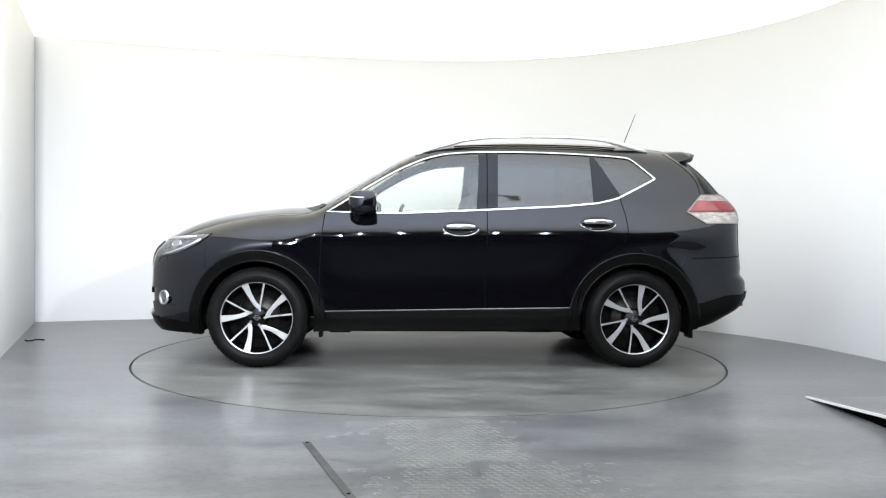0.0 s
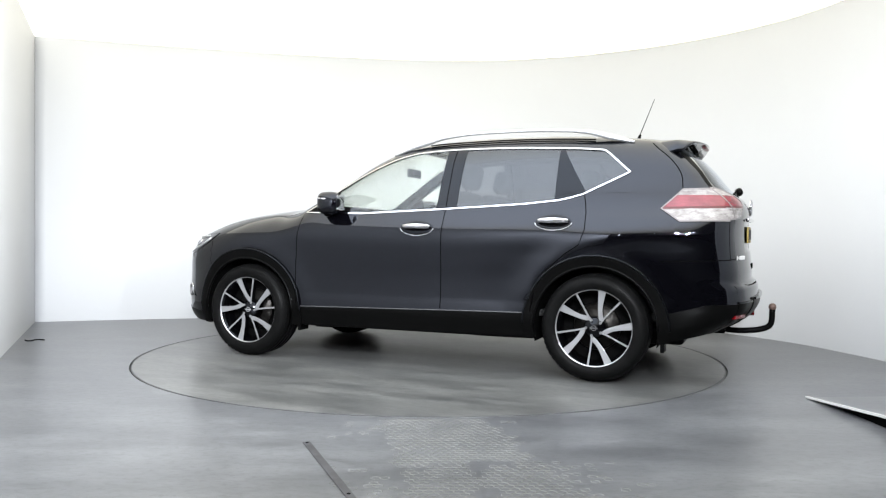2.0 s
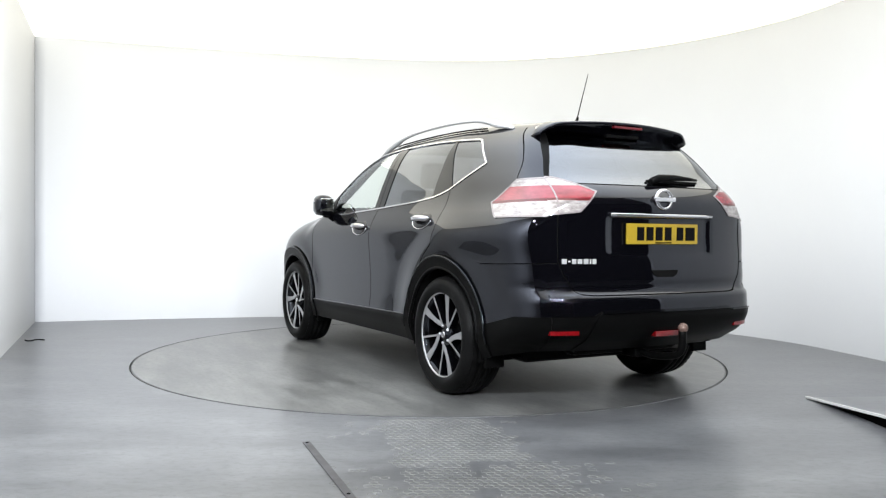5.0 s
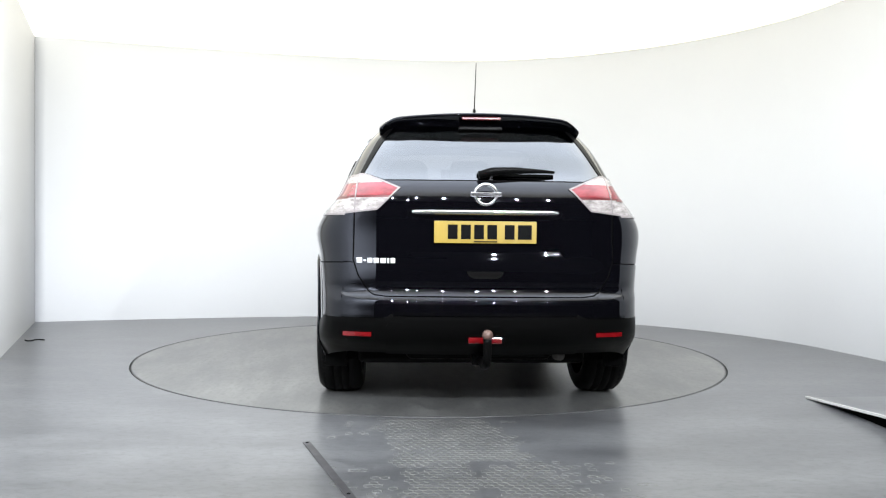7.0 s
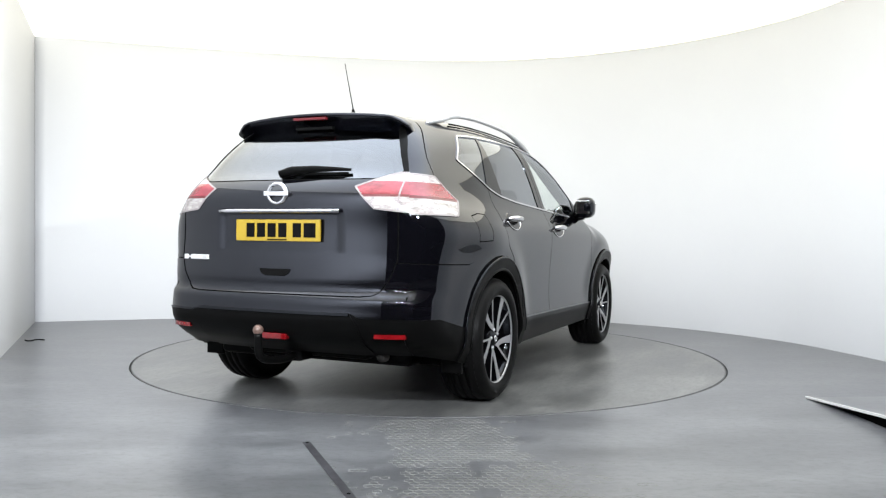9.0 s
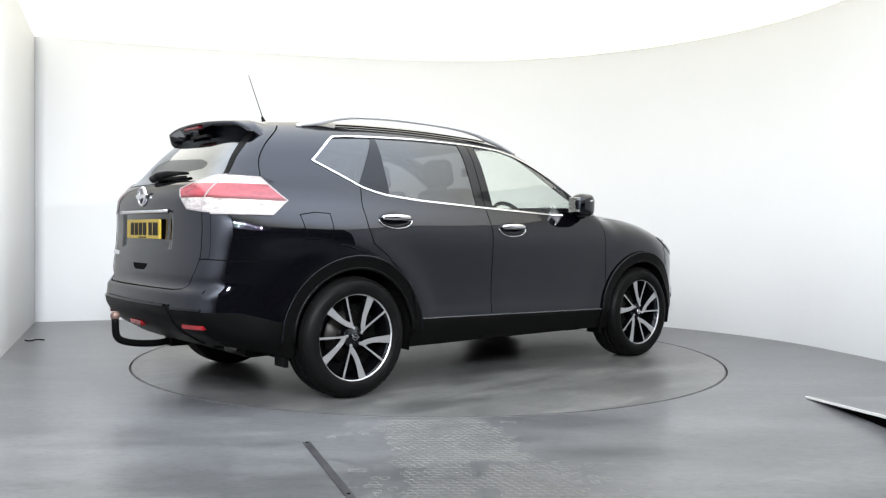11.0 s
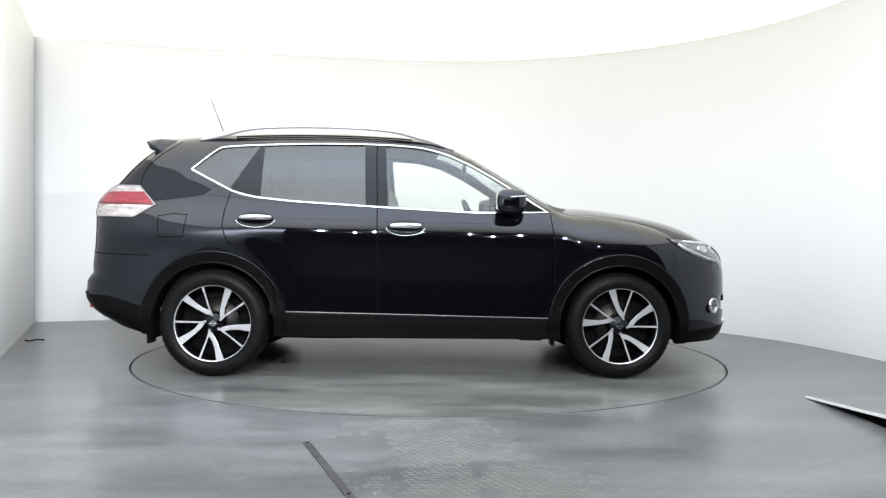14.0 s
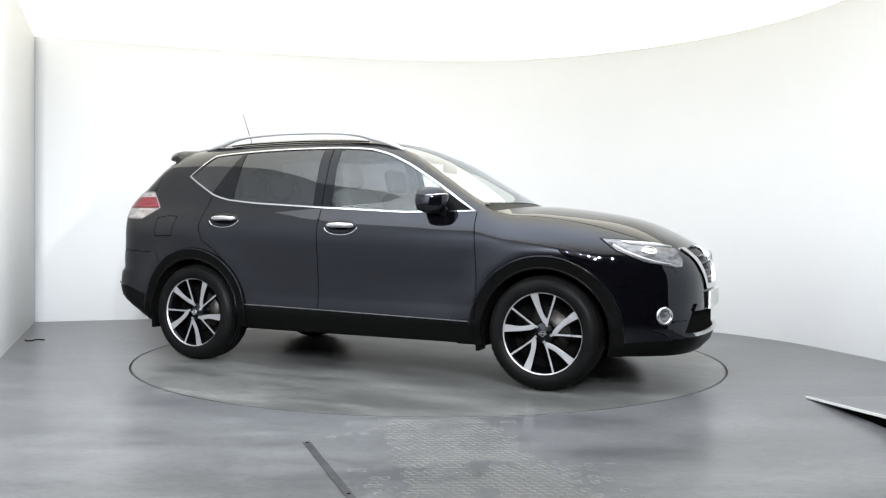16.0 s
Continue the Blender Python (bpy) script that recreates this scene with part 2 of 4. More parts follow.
bm = bmesh.new()
lathe(bm, [(0.0001, 0.0), (2.2, 0.0), (R_DISC - 0.003, 0.0), (R_DISC, -0.003), (R_DISC, -0.06), (0.0001, -0.06)], 160, "Z")
turntable = tagged(part("turntable", bm, M_DISC), "round grey scuffed vehicle turntable flush in the floor", "turntable")

bm = bmesh.new()
lathe(bm, [(R_DISC - 0.010, 0.0002), (R_DISC - 0.009, 0.0018), (R_DISC - 0.002, 0.0018), (R_DISC - 0.001, 0.0002)], 160, "Z")
part("edge_ring", bm, M_STRIP, turntable, "thin dark steel edge ring")

# ceiling with its glowing stretched film
bm = bmesh.new()
box(bm, (-9, -13, HC + 0.02), (9, 6, HC + 0.2))
tagged(part("ceiling", bm, M_CEIL), "cream painted ceiling", "ceiling", kind="structure")
bm = bmesh.new()
film = [p for p in spline(WALL_BACK, 6)]
film = [(p[0] * 1.004, p[1] * 1.004) for p in film]
film = film + [(3.06, -3.08), (2.2, -4.5), (1.4, -5.0), (-1.40, -5.0), (-2.34, -2.7), (-3.20, -0.38)]
prism(bm, film, HC - 0.012, HC + 0.015)
panel = tagged(part("light_panel", bm, M_LIGHT), "large glowing stretched-film ceiling light panel", "ceiling light")

bm = bmesh.new()
tube(bm, [(p[0] * 0.9945, p[1] * 0.9945, HC - 0.0135) for p in spline(WALL_BACK, 6)[2:]], 0.0035, 6)
part("film_edge", bm, M_CEIL, panel, "thin cream edge profile of the ceiling film")

bm = bmesh.new()
tube(bm, [(-2.35, -2.55, HC - 0.013), (3.15, -2.75, HC - 0.013)], 0.008, 6)
part("film_seam", bm, M_CEIL, panel, "welded seam across the ceiling film")

# dark hall round the studio, behind the opening
bm = bmesh.new()
for lo, hi in (((-9.2, -13, -0.01), (-9, 6, HC + 0.02)), ((9, -13, -0.01), (9.2, 6, HC + 0.02)), ((-9.2, -13.2, -0.01), (9.2, -13, HC + 0.02)), ((-9.2, 6, -0.01), (9.2, 6.2, HC + 0.02))):
    box(bm, lo, hi)
tagged(part("wall_hall", bm, M_HALL), "dark unlit hall walls around the studio", "wall", kind="structure")


# studio spots hung in the dark opening, aimed into the booth
def studio_spot(x, y, z, aim, watts):
    m = look((x, y, z), aim)
    st = new("studio_spot")
    st.matrix_basis = m
    tagged(st, "black hanging studio spotlight with a white lens", "spotlight", "spots in the opening")
    bm = bmesh.new()
    lathe(bm, [(0.001, 0.16), (0.06, 0.16), (0.075, 0.12), (0.082, 0.0), (0.078, 0.0), (0.07, 0.03), (0.001, 0.03)], 28, "Z")
    part("can", bm, M_BLACK, st, "", True)
    bm = bmesh.new()
    up = m.inverted() @ Vector((x, y, HC + 0.01))
    tube(bm, [(0, 0, 0.12), up], 0.012, 8)
    part("drop_rod", bm, M_BLACK, st)
    data = bpy.data.lights.new("spot_glow", "AREA")
    data.shape, data.size, data.energy, data.color = "DISK", 0.06, watts * 0.78, (0.90, 0.94, 1.0)
    data.spread = radians(80)
    lamp = new("spot_glow", data)
    lamp.matrix_basis = m @ Matrix.Translation((0, 0, -0.004))


for x, y, z, aim, watts in ((-1.15, -5.5, 2.35, (-1.8, 2.0, 0.2), 30), (-0.55, -5.6, 2.5, (-3.5, 0.7, 0.6), 46), (0.0, -5.7, 2.6, (-2.6, 2.3, 0.3), 33), (0.6, -5.6, 2.5, (3.3, 0.3, 0.4), 31),
                            (1.2, -5.4, 2.35, (1.8, 2.0, 0.2), 30), (1.75, -5.2, 2.2, (-3.6, 0.9, 0.7), 46), (-0.8, -5.9, 1.95, (-3.6, 1.9, 0.6), 40), (0.9, -5.9, 1.95, (2.8, 1.6, 0.4), 31)):
    studio_spot(x, y, z, aim, watts)

# ---------------------------------------------------------------- things on the floor
bm = bmesh.new()
m_s = Matrix.Translation((-0.425, -3.15, 0)) @ Matrix.Rotation(math.atan2(-0.775, 0.281), 4, "Z")
box(bm, (-0.412, -0.017, 0.0), (0.45, 0.017, 0.005), 0.0015, m_s)
strip = tagged(part("floor_strip", bm, M_STRIP), "dark flat metal strip screwed to the floor", "metal strip")
for dx in (-0.39, 0.38):
    bm = bmesh.new()
    lathe(bm, [(0.0005, 0.0075), (0.006, 0.007), (0.008, 0.005)], 12, "Z")
    bmesh.ops.transform(bm, matrix=m_s @ Matrix.Translation((dx, 0, 0)), verts=bm.verts[:])
    part("screw", bm, M_PIT, strip)
# raised board edge: white lipped wedge
bm = bmesh.new()
tip, end = Vector((2.254, -1.664, 0)), Vector((2.297, -3.0, 0))
side = Vector((0.62, 0.05, 0))
rise = Vector((0, 0, 0.108))


def slab(bm, corners, thick):
    lo = [bm.verts.new(p) for p in corners]
    hi = [bm.verts.new(p + Vector((0, 0, thick))) for p in corners]
    bm.faces.new(lo[::-1]), bm.faces.new(hi)
    for i in range(4):
        bm.faces.new((lo[i], lo[(i + 1) % 4], hi[(i + 1) % 4], hi[i]))
    bmesh.ops.recalc_face_normals(bm, faces=bm.faces[:])
    return bm


ramp = tagged(part("ramp_board", slab(bmesh.new(), (tip, end + rise, end + side + rise, tip + side), 0.006), M_FLOOR), "low grey tilted board with a white front edge", "ramp")
# added wedge: holds the board up, its near-black colour draws the shade below
bm = bmesh.new()
prism(bm, [(-1.75, 0.0), (-2.98, 0.0), (-2.98, 0.104), (-1.75, 0.004)], tip.x + 0.06, tip.x + 0.6, "x")
part("under_board_shade", bm, M_PIT, ramp, "near-black wedge standing in for the shade under the board")
bm = bmesh.new()
slab(bm, (tip + Vector((-0.003, 0.002, 0.0)), end + rise + Vector((-0.003, 0, -0.004)), end + rise + Vector((0.012, 0, -0.004)), tip + Vector((0.012, 0.002, 0.0))), 0.0125)
part("edge_strip", bm, M_WHITE, ramp, "white metal edge strip")
# scrap of cable by the side wall
bm = bmesh.new()
tube(bm, [tuple(q) for q in spline([(-3.49, 0.56, 0.008), (-3.46, 0.53, 0.006), (-3.42, 0.54, 0.006), (-3.40, 0.57, 0.012), (-3.34, 0.60, 0.006)], 5)], 0.006, 6)
tagged(part("cable_scrap", bm, M_PIT, None, "", True), "short dark scrap of cable on the floor", "cable")

# worn honeycomb anti-slip relief in the driveway lane
HEX = 0.0385
bm = bmesh.new()
rnd = random.Random(5)
for j in range(-4, 46):
    for i in range(-40, 33):
        x, y = (i + 0.5 * (j % 2)) * HEX, -2.33 - j * HEX * 0.866
        if math.hypot(x, y) < R_HOLE + 0.04 or y < -4.0:
            continue
        mid = 0.02 + (-2.3 - y) * 0.20
        d = abs(x - mid) / (0.30 + (-2.3 - y) * 0.05)
        far = max(0.0, d - 0.75) / 0.6
        worn = noise.noise((x * 2.2 + 9, y * 2.6, 4)) + 0.5 * noise.noise((x * 7, y * 7, 2))
        if rnd.random() < min(0.75, far * 1.2) + 0.06 or d > 1.8 or worn < (-0.5 if d < 0.9 else 0.12) or abs(x) > 1.5:
            continue
        a0, w0 = rnd.random() * 0.04, 0.0016 + 0.0012 * rnd.random()
        ring = []
        for rr, zz in ((HEX * 0.57, 0.0002), (HEX * 0.55 - w0 * 0.2, 0.0009), (HEX * 0.55 - w0, 0.0009), (HEX * 0.52 - w0, 0.0002)):
            ring.append([bm.verts.new((x + rr * math.cos(a0 + math.pi / 3 * k + math.pi / 6), y + rr * math.sin(a0 + math.pi / 3 * k + math.pi / 6), zz)) for k in range(6)])
        for p, q in zip(ring, ring[1:]):
            for k in range(6):
                bm.faces.new((p[k], p[(k + 1) % 6], q[(k + 1) % 6], q[k]))
tagged(part("honeycomb_relief", bm, M_HEX), "worn raised honeycomb anti-slip pattern on the floor", "floor pattern", kind="stuff")

# ---------------------------------------------------------------- the car's skin
# Car space: x ahead from mid-wheelbase, y to its left, z up from the floor.
from mathutils.geometry import delaunay_2d_cdt

AXLE, WHEEL_R = 1.3525, 0.352


def curve(*pts):
    """A smooth function through (u, v) points."""
    p = sorted(pts)
    xs, ys = np.array([q[0] for q in p], float), np.array([q[1] for q in p], float)
    d = np.diff(ys) / np.diff(xs)
    h = np.diff(xs)
    m = np.concatenate([[d[0]], (d[:-1] * h[1:] + d[1:] * h[:-1]) / (h[1:] + h[:-1]), [d[-1]]])
    flat = np.concatenate([[False], d[:-1] * d[1:] <= 0, [False]])
    m[flat] = 0

    def f(u):
        u = np.clip(np.asarray(u, float), xs[0], xs[-1])
        i = np.clip(np.searchsorted(xs, u) - 1, 0, len(xs) - 2)
        t = (u - xs[i]) / h[i]
        return ((2 * t ** 3 - 3 * t ** 2 + 1) * ys[i] + (t ** 3 - 2 * t ** 2 + t) * h[i] * m[i]
                + (3 * t ** 2 - 2 * t ** 3) * ys[i + 1] + (t ** 3 - t ** 2) * h[i] * m[i + 1])
    return f


plan_w = curve((2.35, 0.74), (2.1, 0.83), (1.8, 0.875), (1.35, 0.905), (0.9, 0.9), (0.2, 0.9), (-0.6, 0.902), (-1.35, 0.91), (-1.7, 0.893), (-2.0, 0.865), (-2.4, 0.80))
tumble = curve((0.15, -0.07), (0.3, -0.035), (0.40, -0.010), (0.45, -0.014), (0.53, -0.022), (0.64, -0.021), (0.8, -0.009), (0.92, 0.0), (0.965, -0.002), (1.0, -0.011), (1.04, -0.028), (1.12, -0.068),
               (1.3, -0.132), (1.5, -0.216), (1.6, -0.270), (1.8, -0.40))
lean = curve((2.3, 1.6), (1.4, 1.5), (1.0, 1.2), (0.7, 1.0), (-0.6, 1.0), (-1.1, 1.06), (-1.6, 1.24), (-2.1, 1.36))
top_z = curve((2.4, 0.78), (2.25, 0.885), (2.12, 0.945), (1.94, 1.027), (1.73, 1.086), (1.48, 1.130), (1.23, 1.158), (1.06, 1.17), (0.96, 1.2), (0.85, 1.262), (0.556, 1.43), (0.386, 1.522),
              (0.216, 1.594), (0.045, 1.638), (-0.3, 1.672), (-0.7, 1.682), (-1.1, 1.678), (-1.5, 1.656), (-1.9, 1.62), (-2.4, 1.56))
crown = curve((2.3, 0.2), (1.3, 0.135), (1.0, 0.15), (0.7, 0.175), (0.2, 0.115), (-0.4, 0.08), (-1.6, 0.09), (-2.2, 0.12))
tail_x = curve((1.75, -1.62), (1.66, -1.81), (1.55, -1.928), (1.4, -2.056), (1.28, -2.155), (1.22, -2.225), (1.17, -2.262), (1.1, -2.272), (1.0, -2.268), (0.87, -2.275), (0.72, -2.292), (0.665, -2.295), (0.64, -2.322),
               (0.6, -2.332), (0.5, -2.33), (0.42, -2.265), (0.34, -2.13), (0.2, -1.95))
nose_x = curve((1.2, 1.7), (1.0, 2.06), (0.93, 2.17), (0.85, 2.235), (0.75, 2.25), (0.62, 2.255), (0.5, 2.26), (0.38, 2.258), (0.3, 2.25), (0.22, 2.18), (0.1, 2.05))
round_top = curve((2.3, 0.16), (1.1, 0.14), (0.8, 0.08), (0.2, 0.12), (-0.5, 0.16), (-2.0, 0.16))


def smooth_max(a, b, k):
    h = np.maximum(k - np.abs(a - b), 0) / k
    return np.maximum(a, b) + h * h * k / 4


def step01(t):
    t = np.clip(t, 0, 1)
    return t * t * (3 - 2 * t)


def skin(x, y, z):
    """Below zero inside the car's outer form."""
    y = np.abs(y)
    zt = z + 0.022 * x / 1.5 * step01((z - 0.5) / 0.3) * step01((1.25 - z) / 0.2)
    side = y - plan_w(x) - tumble(zt) * (1 + (lean(x) - 1) * step01((z - 0.97) / 0.22))
    for cx in (-1.3525, 1.3525):                       # swollen wings over the wheels
        r = np.hypot(x - cx, z - 0.352)
        side = side - 0.016 * np.exp(-((r - 0.50) / 0.10) ** 2) * step01((z - 0.30) / 0.3)
    side = side - 0.024 * np.exp(-((x + 1.62) / 0.36) ** 2 - ((z - 0.96) / 0.085) ** 2)      # haunch below the tail lamp
    top = z - top_z(x) + crown(x) * y * y
    niche = 0.014 * step01((0.40 - y) / 0.06) * step01((1.085 - z) / 0.03) * step01((z - 0.855) / 0.02)
    rear = tail_x(z) + 0.10 * y ** 2 + 0.13 * y ** 4 + niche - x
    front = x - nose_x(z) + 0.2 * y ** 2 + 0.3 * y ** 4
    side = smooth_max(side, front, 0.36)
    return smooth_max(smooth_max(side, top * 0.8, round_top(x)), rear * 0.9, 0.17)


def root(f, lo, hi, n=34):
    lo, hi = np.array(lo, float), np.array(hi, float)
    for _ in range(n):
        mid = (lo + hi) / 2
        out = f(mid) > 0
        hi = np.where(out, mid, hi)
        lo = np.where(out, lo, mid)
    return (lo + hi) / 2


def y_at(x, z):
    x, z = np.broadcast_arrays(np.asarray(x, float), np.asarray(z, float))
    return root(lambda y: skin(x, y, z), np.zeros(x.shape), np.full(x.shape, 1.2))


def z_at(x, y):
    x, y = np.broadcast_arrays(np.asarray(x, float), np.asarray(y, float))
    return root(lambda z: skin(x, y, z), np.full(x.shape, 0.75), np.full(x.shape, 2.0))


def x_rear(y, z):
    y, z = np.broadcast_arrays(np.asarray(y, float), np.asarray(z, float))
    return root(lambda x: skin(-x, y, z), np.full(y.shape, 1.0), np.full(y.shape, 2.7)) * -1


def x_front(y, z):
    y, z = np.broadcast_arrays(np.asarray(y, float), np.asarray(z, float))
    return root(lambda x: skin(x, y, z), np.full(y.shape, 1.3), np.full(y.shape, 2.7))


def normals(P):
    e = 2e-3
    g = np.stack([skin(P[:, 0] + e * (k == 0), P[:, 1] + e * (k == 1), P[:, 2] + e * (k == 2))
                  - skin(P[:, 0] - e * (k == 0), P[:, 1] - e * (k == 1), P[:, 2] - e * (k == 2)) for k in range(3)], -1)
    return g / np.linalg.norm(g, axis=1)[:, None]


def inside(poly, P):
    poly = np.asarray(poly, float)
    x, y = P[:, 0], P[:, 1]
    res = np.zeros(len(P), bool)
    for (x0, y0), (x1, y1) in zip(poly, np.roll(poly, -1, 0)):
        if y0 != y1:
            res ^= ((y0 > y) != (y1 > y)) & (x < (x1 - x0) * (y - y0) / (y1 - y0) + x0)
    return res


def dense(pts, step=0.035, closed=False):
    pts = [np.array(p, float) for p in pts]
    if closed:
        pts.append(pts[0])
    out = []
    for a, c in zip(pts, pts[1:]):
        n = max(1, int(np.ceil(np.linalg.norm(c - a) / step)))
        out += [a + (c - a) * k / n for k in range(n)]
    if not closed:
        out.append(pts[-1])
    return out


def inset(poly, d):
    """The outline moved inwards (counter-clockwise or not)."""
    P = np.array(poly, float)
    area = np.sum(P[:, 0] * np.roll(P[:, 1], -1) - np.roll(P[:, 0], -1) * P[:, 1])
    s = 1 if area > 0 else -1
    a, c = P - np.roll(P, 1, 0), np.roll(P, -1, 0) - P
    na = np.stack([-a[:, 1], a[:, 0]], -1) / np.linalg.norm(a, axis=1)[:, None] * s
    nc = np.stack([-c[:, 1], c[:, 0]], -1) / np.linalg.norm(c, axis=1)[:, None] * s
    m = na + nc
    m /= np.maximum(np.sum(m * na, 1), 0.35)[:, None]
    return [tuple(q) for q in P + m * d]


def ribbon(line, half):
    """Both edges of a narrow band along a line."""
    L = np.array(line, float)
    d = np.gradient(L, axis=0)
    n = np.stack([-d[:, 1], d[:, 0]], -1) / np.linalg.norm(d, axis=1)[:, None]
    return [tuple(q) for q in L + n * half] + [tuple(q) for q in (L - n * half)[::-1]]


def triangulate(outer, loops, step):
    """Triangles of a flat outline that keep to all the loops."""
    vs, es = [], []

    def add(line):
        k = len(vs)
        line = dense(line, step, True)
        vs.extend(line)
        es.extend((k + i, k + (i + 1) % len(line)) for i in range(len(line)))
    add(outer)
    for lp in loops:
        add(lp)
    o = np.array(outer, float)
    lo, hi = o.min(0), o.max(0)
    gx, gy = np.meshgrid(np.arange(lo[0], hi[0], step), np.arange(lo[1], hi[1], step))
    gx = gx + (np.arange(gx.shape[0])[:, None] % 2) * step / 2
    G = np.stack([gx.ravel(), gy.ravel()], -1) + 0.00123
    G = G[inside(o, G)]
    V = np.array(vs)
    keep = np.ones(len(G), bool)
    for k in range(0, len(V), 200):
        keep &= (np.linalg.norm(G[:, None] - V[None, k:k + 200], axis=2).min(1) > step * 0.45)
    vs += list(G[keep])
    r = delaunay_2d_cdt([Vector(v) for v in vs], es, [], 0, 1e-6)
    P = np.array([tuple(v) for v in r[0]])
    F = np.array([f for f in r[2] if len(f) == 3])
    cen = P[F].mean(1)
    ok = inside(o, cen)
    return P, F[ok], cen[ok]


def shell(name, pieces, material, parent, off=0.0, thick=0.003, label=""):
    """A pressed panel out of pieces (points, triangles) of the skin, with a turned-in edge."""
    Ps, Ns, Fs, k = [], [], [], 0
    for P, F in pieces:
        used = np.unique(F)
        remap = np.full(len(P), -1)
        remap[used] = np.arange(len(used))
        Q, F = P[used], remap[F]
        N = normals(Q)
        a, c, d = Q[F[:, 0]], Q[F[:, 1]], Q[F[:, 2]]
        flip = np.sum(np.cross(c - a, d - a) * N[F[:, 0]], 1) < 0
        F = F.copy()
        F[flip] = F[flip][:, ::-1]
        Ps.append(Q + N * off), Ns.append(N), Fs.append(F + k)
        k += len(Q)
    P, N, F = np.concatenate(Ps), np.concatenate(Ns), np.concatenate(Fs)
    E = np.concatenate([F[:, [0, 1]], F[:, [1, 2]], F[:, [2, 0]]])
    have = {(int(a), int(c)) for a, c in E}
    rim = [(a, c) for a, c in have if (c, a) not in have]
    n = len(P)
    rv = sorted({v for e in rim for v in e})
    at = {v: n + i for i, v in enumerate(rv)}
    m = len(rv)
    rim_top, rim_low = P[rv], P[rv] - N[rv] * thick
    verts = np.concatenate([P, rim_top, rim_low])
    faces = [tuple(int(q) for q in f) for f in F] + [(at[c], at[a], at[a] + m, at[c] + m) for a, c in rim]
    me = bpy.data.meshes.new(name)
    me.from_pydata([tuple(map(float, v)) for v in verts], [], faces)
    me.polygons.foreach_set("use_smooth", [True] * len(faces))
    nn = np.zeros((len(verts), 3))
    nn[:n] = N
    me.update()
    me.normals_split_custom_set_from_vertices([tuple(map(float, v)) for v in nn])
    me.materials.append(material)
    ob = new(name, me)
    ob.parent = parent
    return tagged(ob, label)


car = new("car")
tagged(car, "glossy black five-door family SUV with chrome window trim", "car")

# seams between the panels
edge_y = curve((2.03, 0.60), (1.85, 0.675), (1.6, 0.715), (1.2, 0.735), (1.0, 0.735), (0.85, 0.715), (0.6, 0.655), (0.3, 0.59), (0.0, 0.565), (-0.5, 0.555), (-1.2, 0.545), (-1.6, 0.51), (-1.8, 0.47))
X_TAIL, X_NOSE = -1.765, 2.015
z_top_rear = float(z_at(X_TAIL, edge_y(X_TAIL)))
z_top_front = float(z_at(X_NOSE, edge_y(X_NOSE)))
rear_y = curve((z_top_rear, float(edge_y(X_TAIL))), (1.5, 0.545), (1.38, 0.605), (1.28, 0.65), (1.2, 0.685), (1.07, 0.715), (0.8, 0.725), (0.55, 0.725), (0.36, 0.69))
front_y = curve((z_top_front, float(edge_y(X_NOSE))), (0.75, 0.615), (0.5, 0.63), (0.24, 0.64))
SEAM_F = [(0.885, 1.105), (0.90, 0.949), (0.915, 0.7), (0.915, 0.528), (0.905, 0.425)]
SEAM_M = [(-0.292, 1.57), (-0.278, 1.14), (-0.272, 0.9), (-0.265, 0.435)]
SEAM_R = [(-1.262, 1.228), (-1.285, 1.113), (-1.29, 1.0), (-1.255, 0.9), (-1.15, 0.83), (-1.03, 0.72), (-0.955, 0.6), (-0.925, 0.443)]
DLO = [(0.875, 1.108), (0.588, 1.296), (0.384, 1.417), (0.28, 1.468), (0.18, 1.511), (0.08, 1.54), (-0.025, 1.559), (-0.273, 1.575), (-0.69, 1.577), (-1.088, 1.564), (-1.32, 1.55), (-1.37, 1.54), (-1.41, 1.51), (-1.55, 1.385),
       (-1.535, 1.372), (-1.417, 1.312), (-1.252, 1.23), (-1.17, 1.206), (-1.087, 1.188), (-0.839, 1.163), (-0.266, 1.130), (0.382, 1.098)]
DLO = [tuple(q) for q in spline(DLO[:12], 3)] + DLO[12:]
DLO_IN = inset(DLO, 0.0100)
PILLAR_B = [(-0.196, 1.0), (-0.238, 1.7), (-0.378, 1.7), (-0.350, 1.0)]
PILLAR_C = [(-1.060, 1.0), (-1.060, 1.7), (-1.0, 1.7), (-1.325, 1.155), (-1.42, 1.0)]
SAIL = [(0.60, 1.0), (0.60, 1.32), (0.9, 1.32), (0.9, 1.0)]
LAMP_R = [(-1.755, 1.138), (-1.885, 1.268), (-2.5, 1.285), (-2.5, 1.062), (-1.88, 1.052)]
LAMP_F = [(1.68, 0.948), (1.9, 0.938), (2.3, 0.898), (2.3, 0.752), (2.12, 0.764), (1.936, 0.800), (1.785, 0.867)]
POCKET = [(1.93, 0.432), (2.0, 0.50), (2.06, 0.53), (2.4, 0.55), (2.4, 0.44)]
SEAM_D = [(-1.885, 1.272), (-1.868, 1.37), (-1.80, 1.467), (-1.70, 1.555), (-1.655, 1.60)]
SILL_LINE = [(0.95, 0.404), (-1.0, 0.440)]


def circle(cx, cz, r, n=56):
    return [(cx + r * math.cos(2 * math.pi * k / n), cz + r * math.sin(2 * math.pi * k / n)) for k in range(n)]


def line_x(seam, z):
    s = sorted((q[1], q[0]) for q in seam)
    return np.interp(z, [q[0] for q in s], [q[1] for q in s])


def take(P3, F, mask):
    return (P3, F[mask])


found = {}            # skin pieces by what they belong to


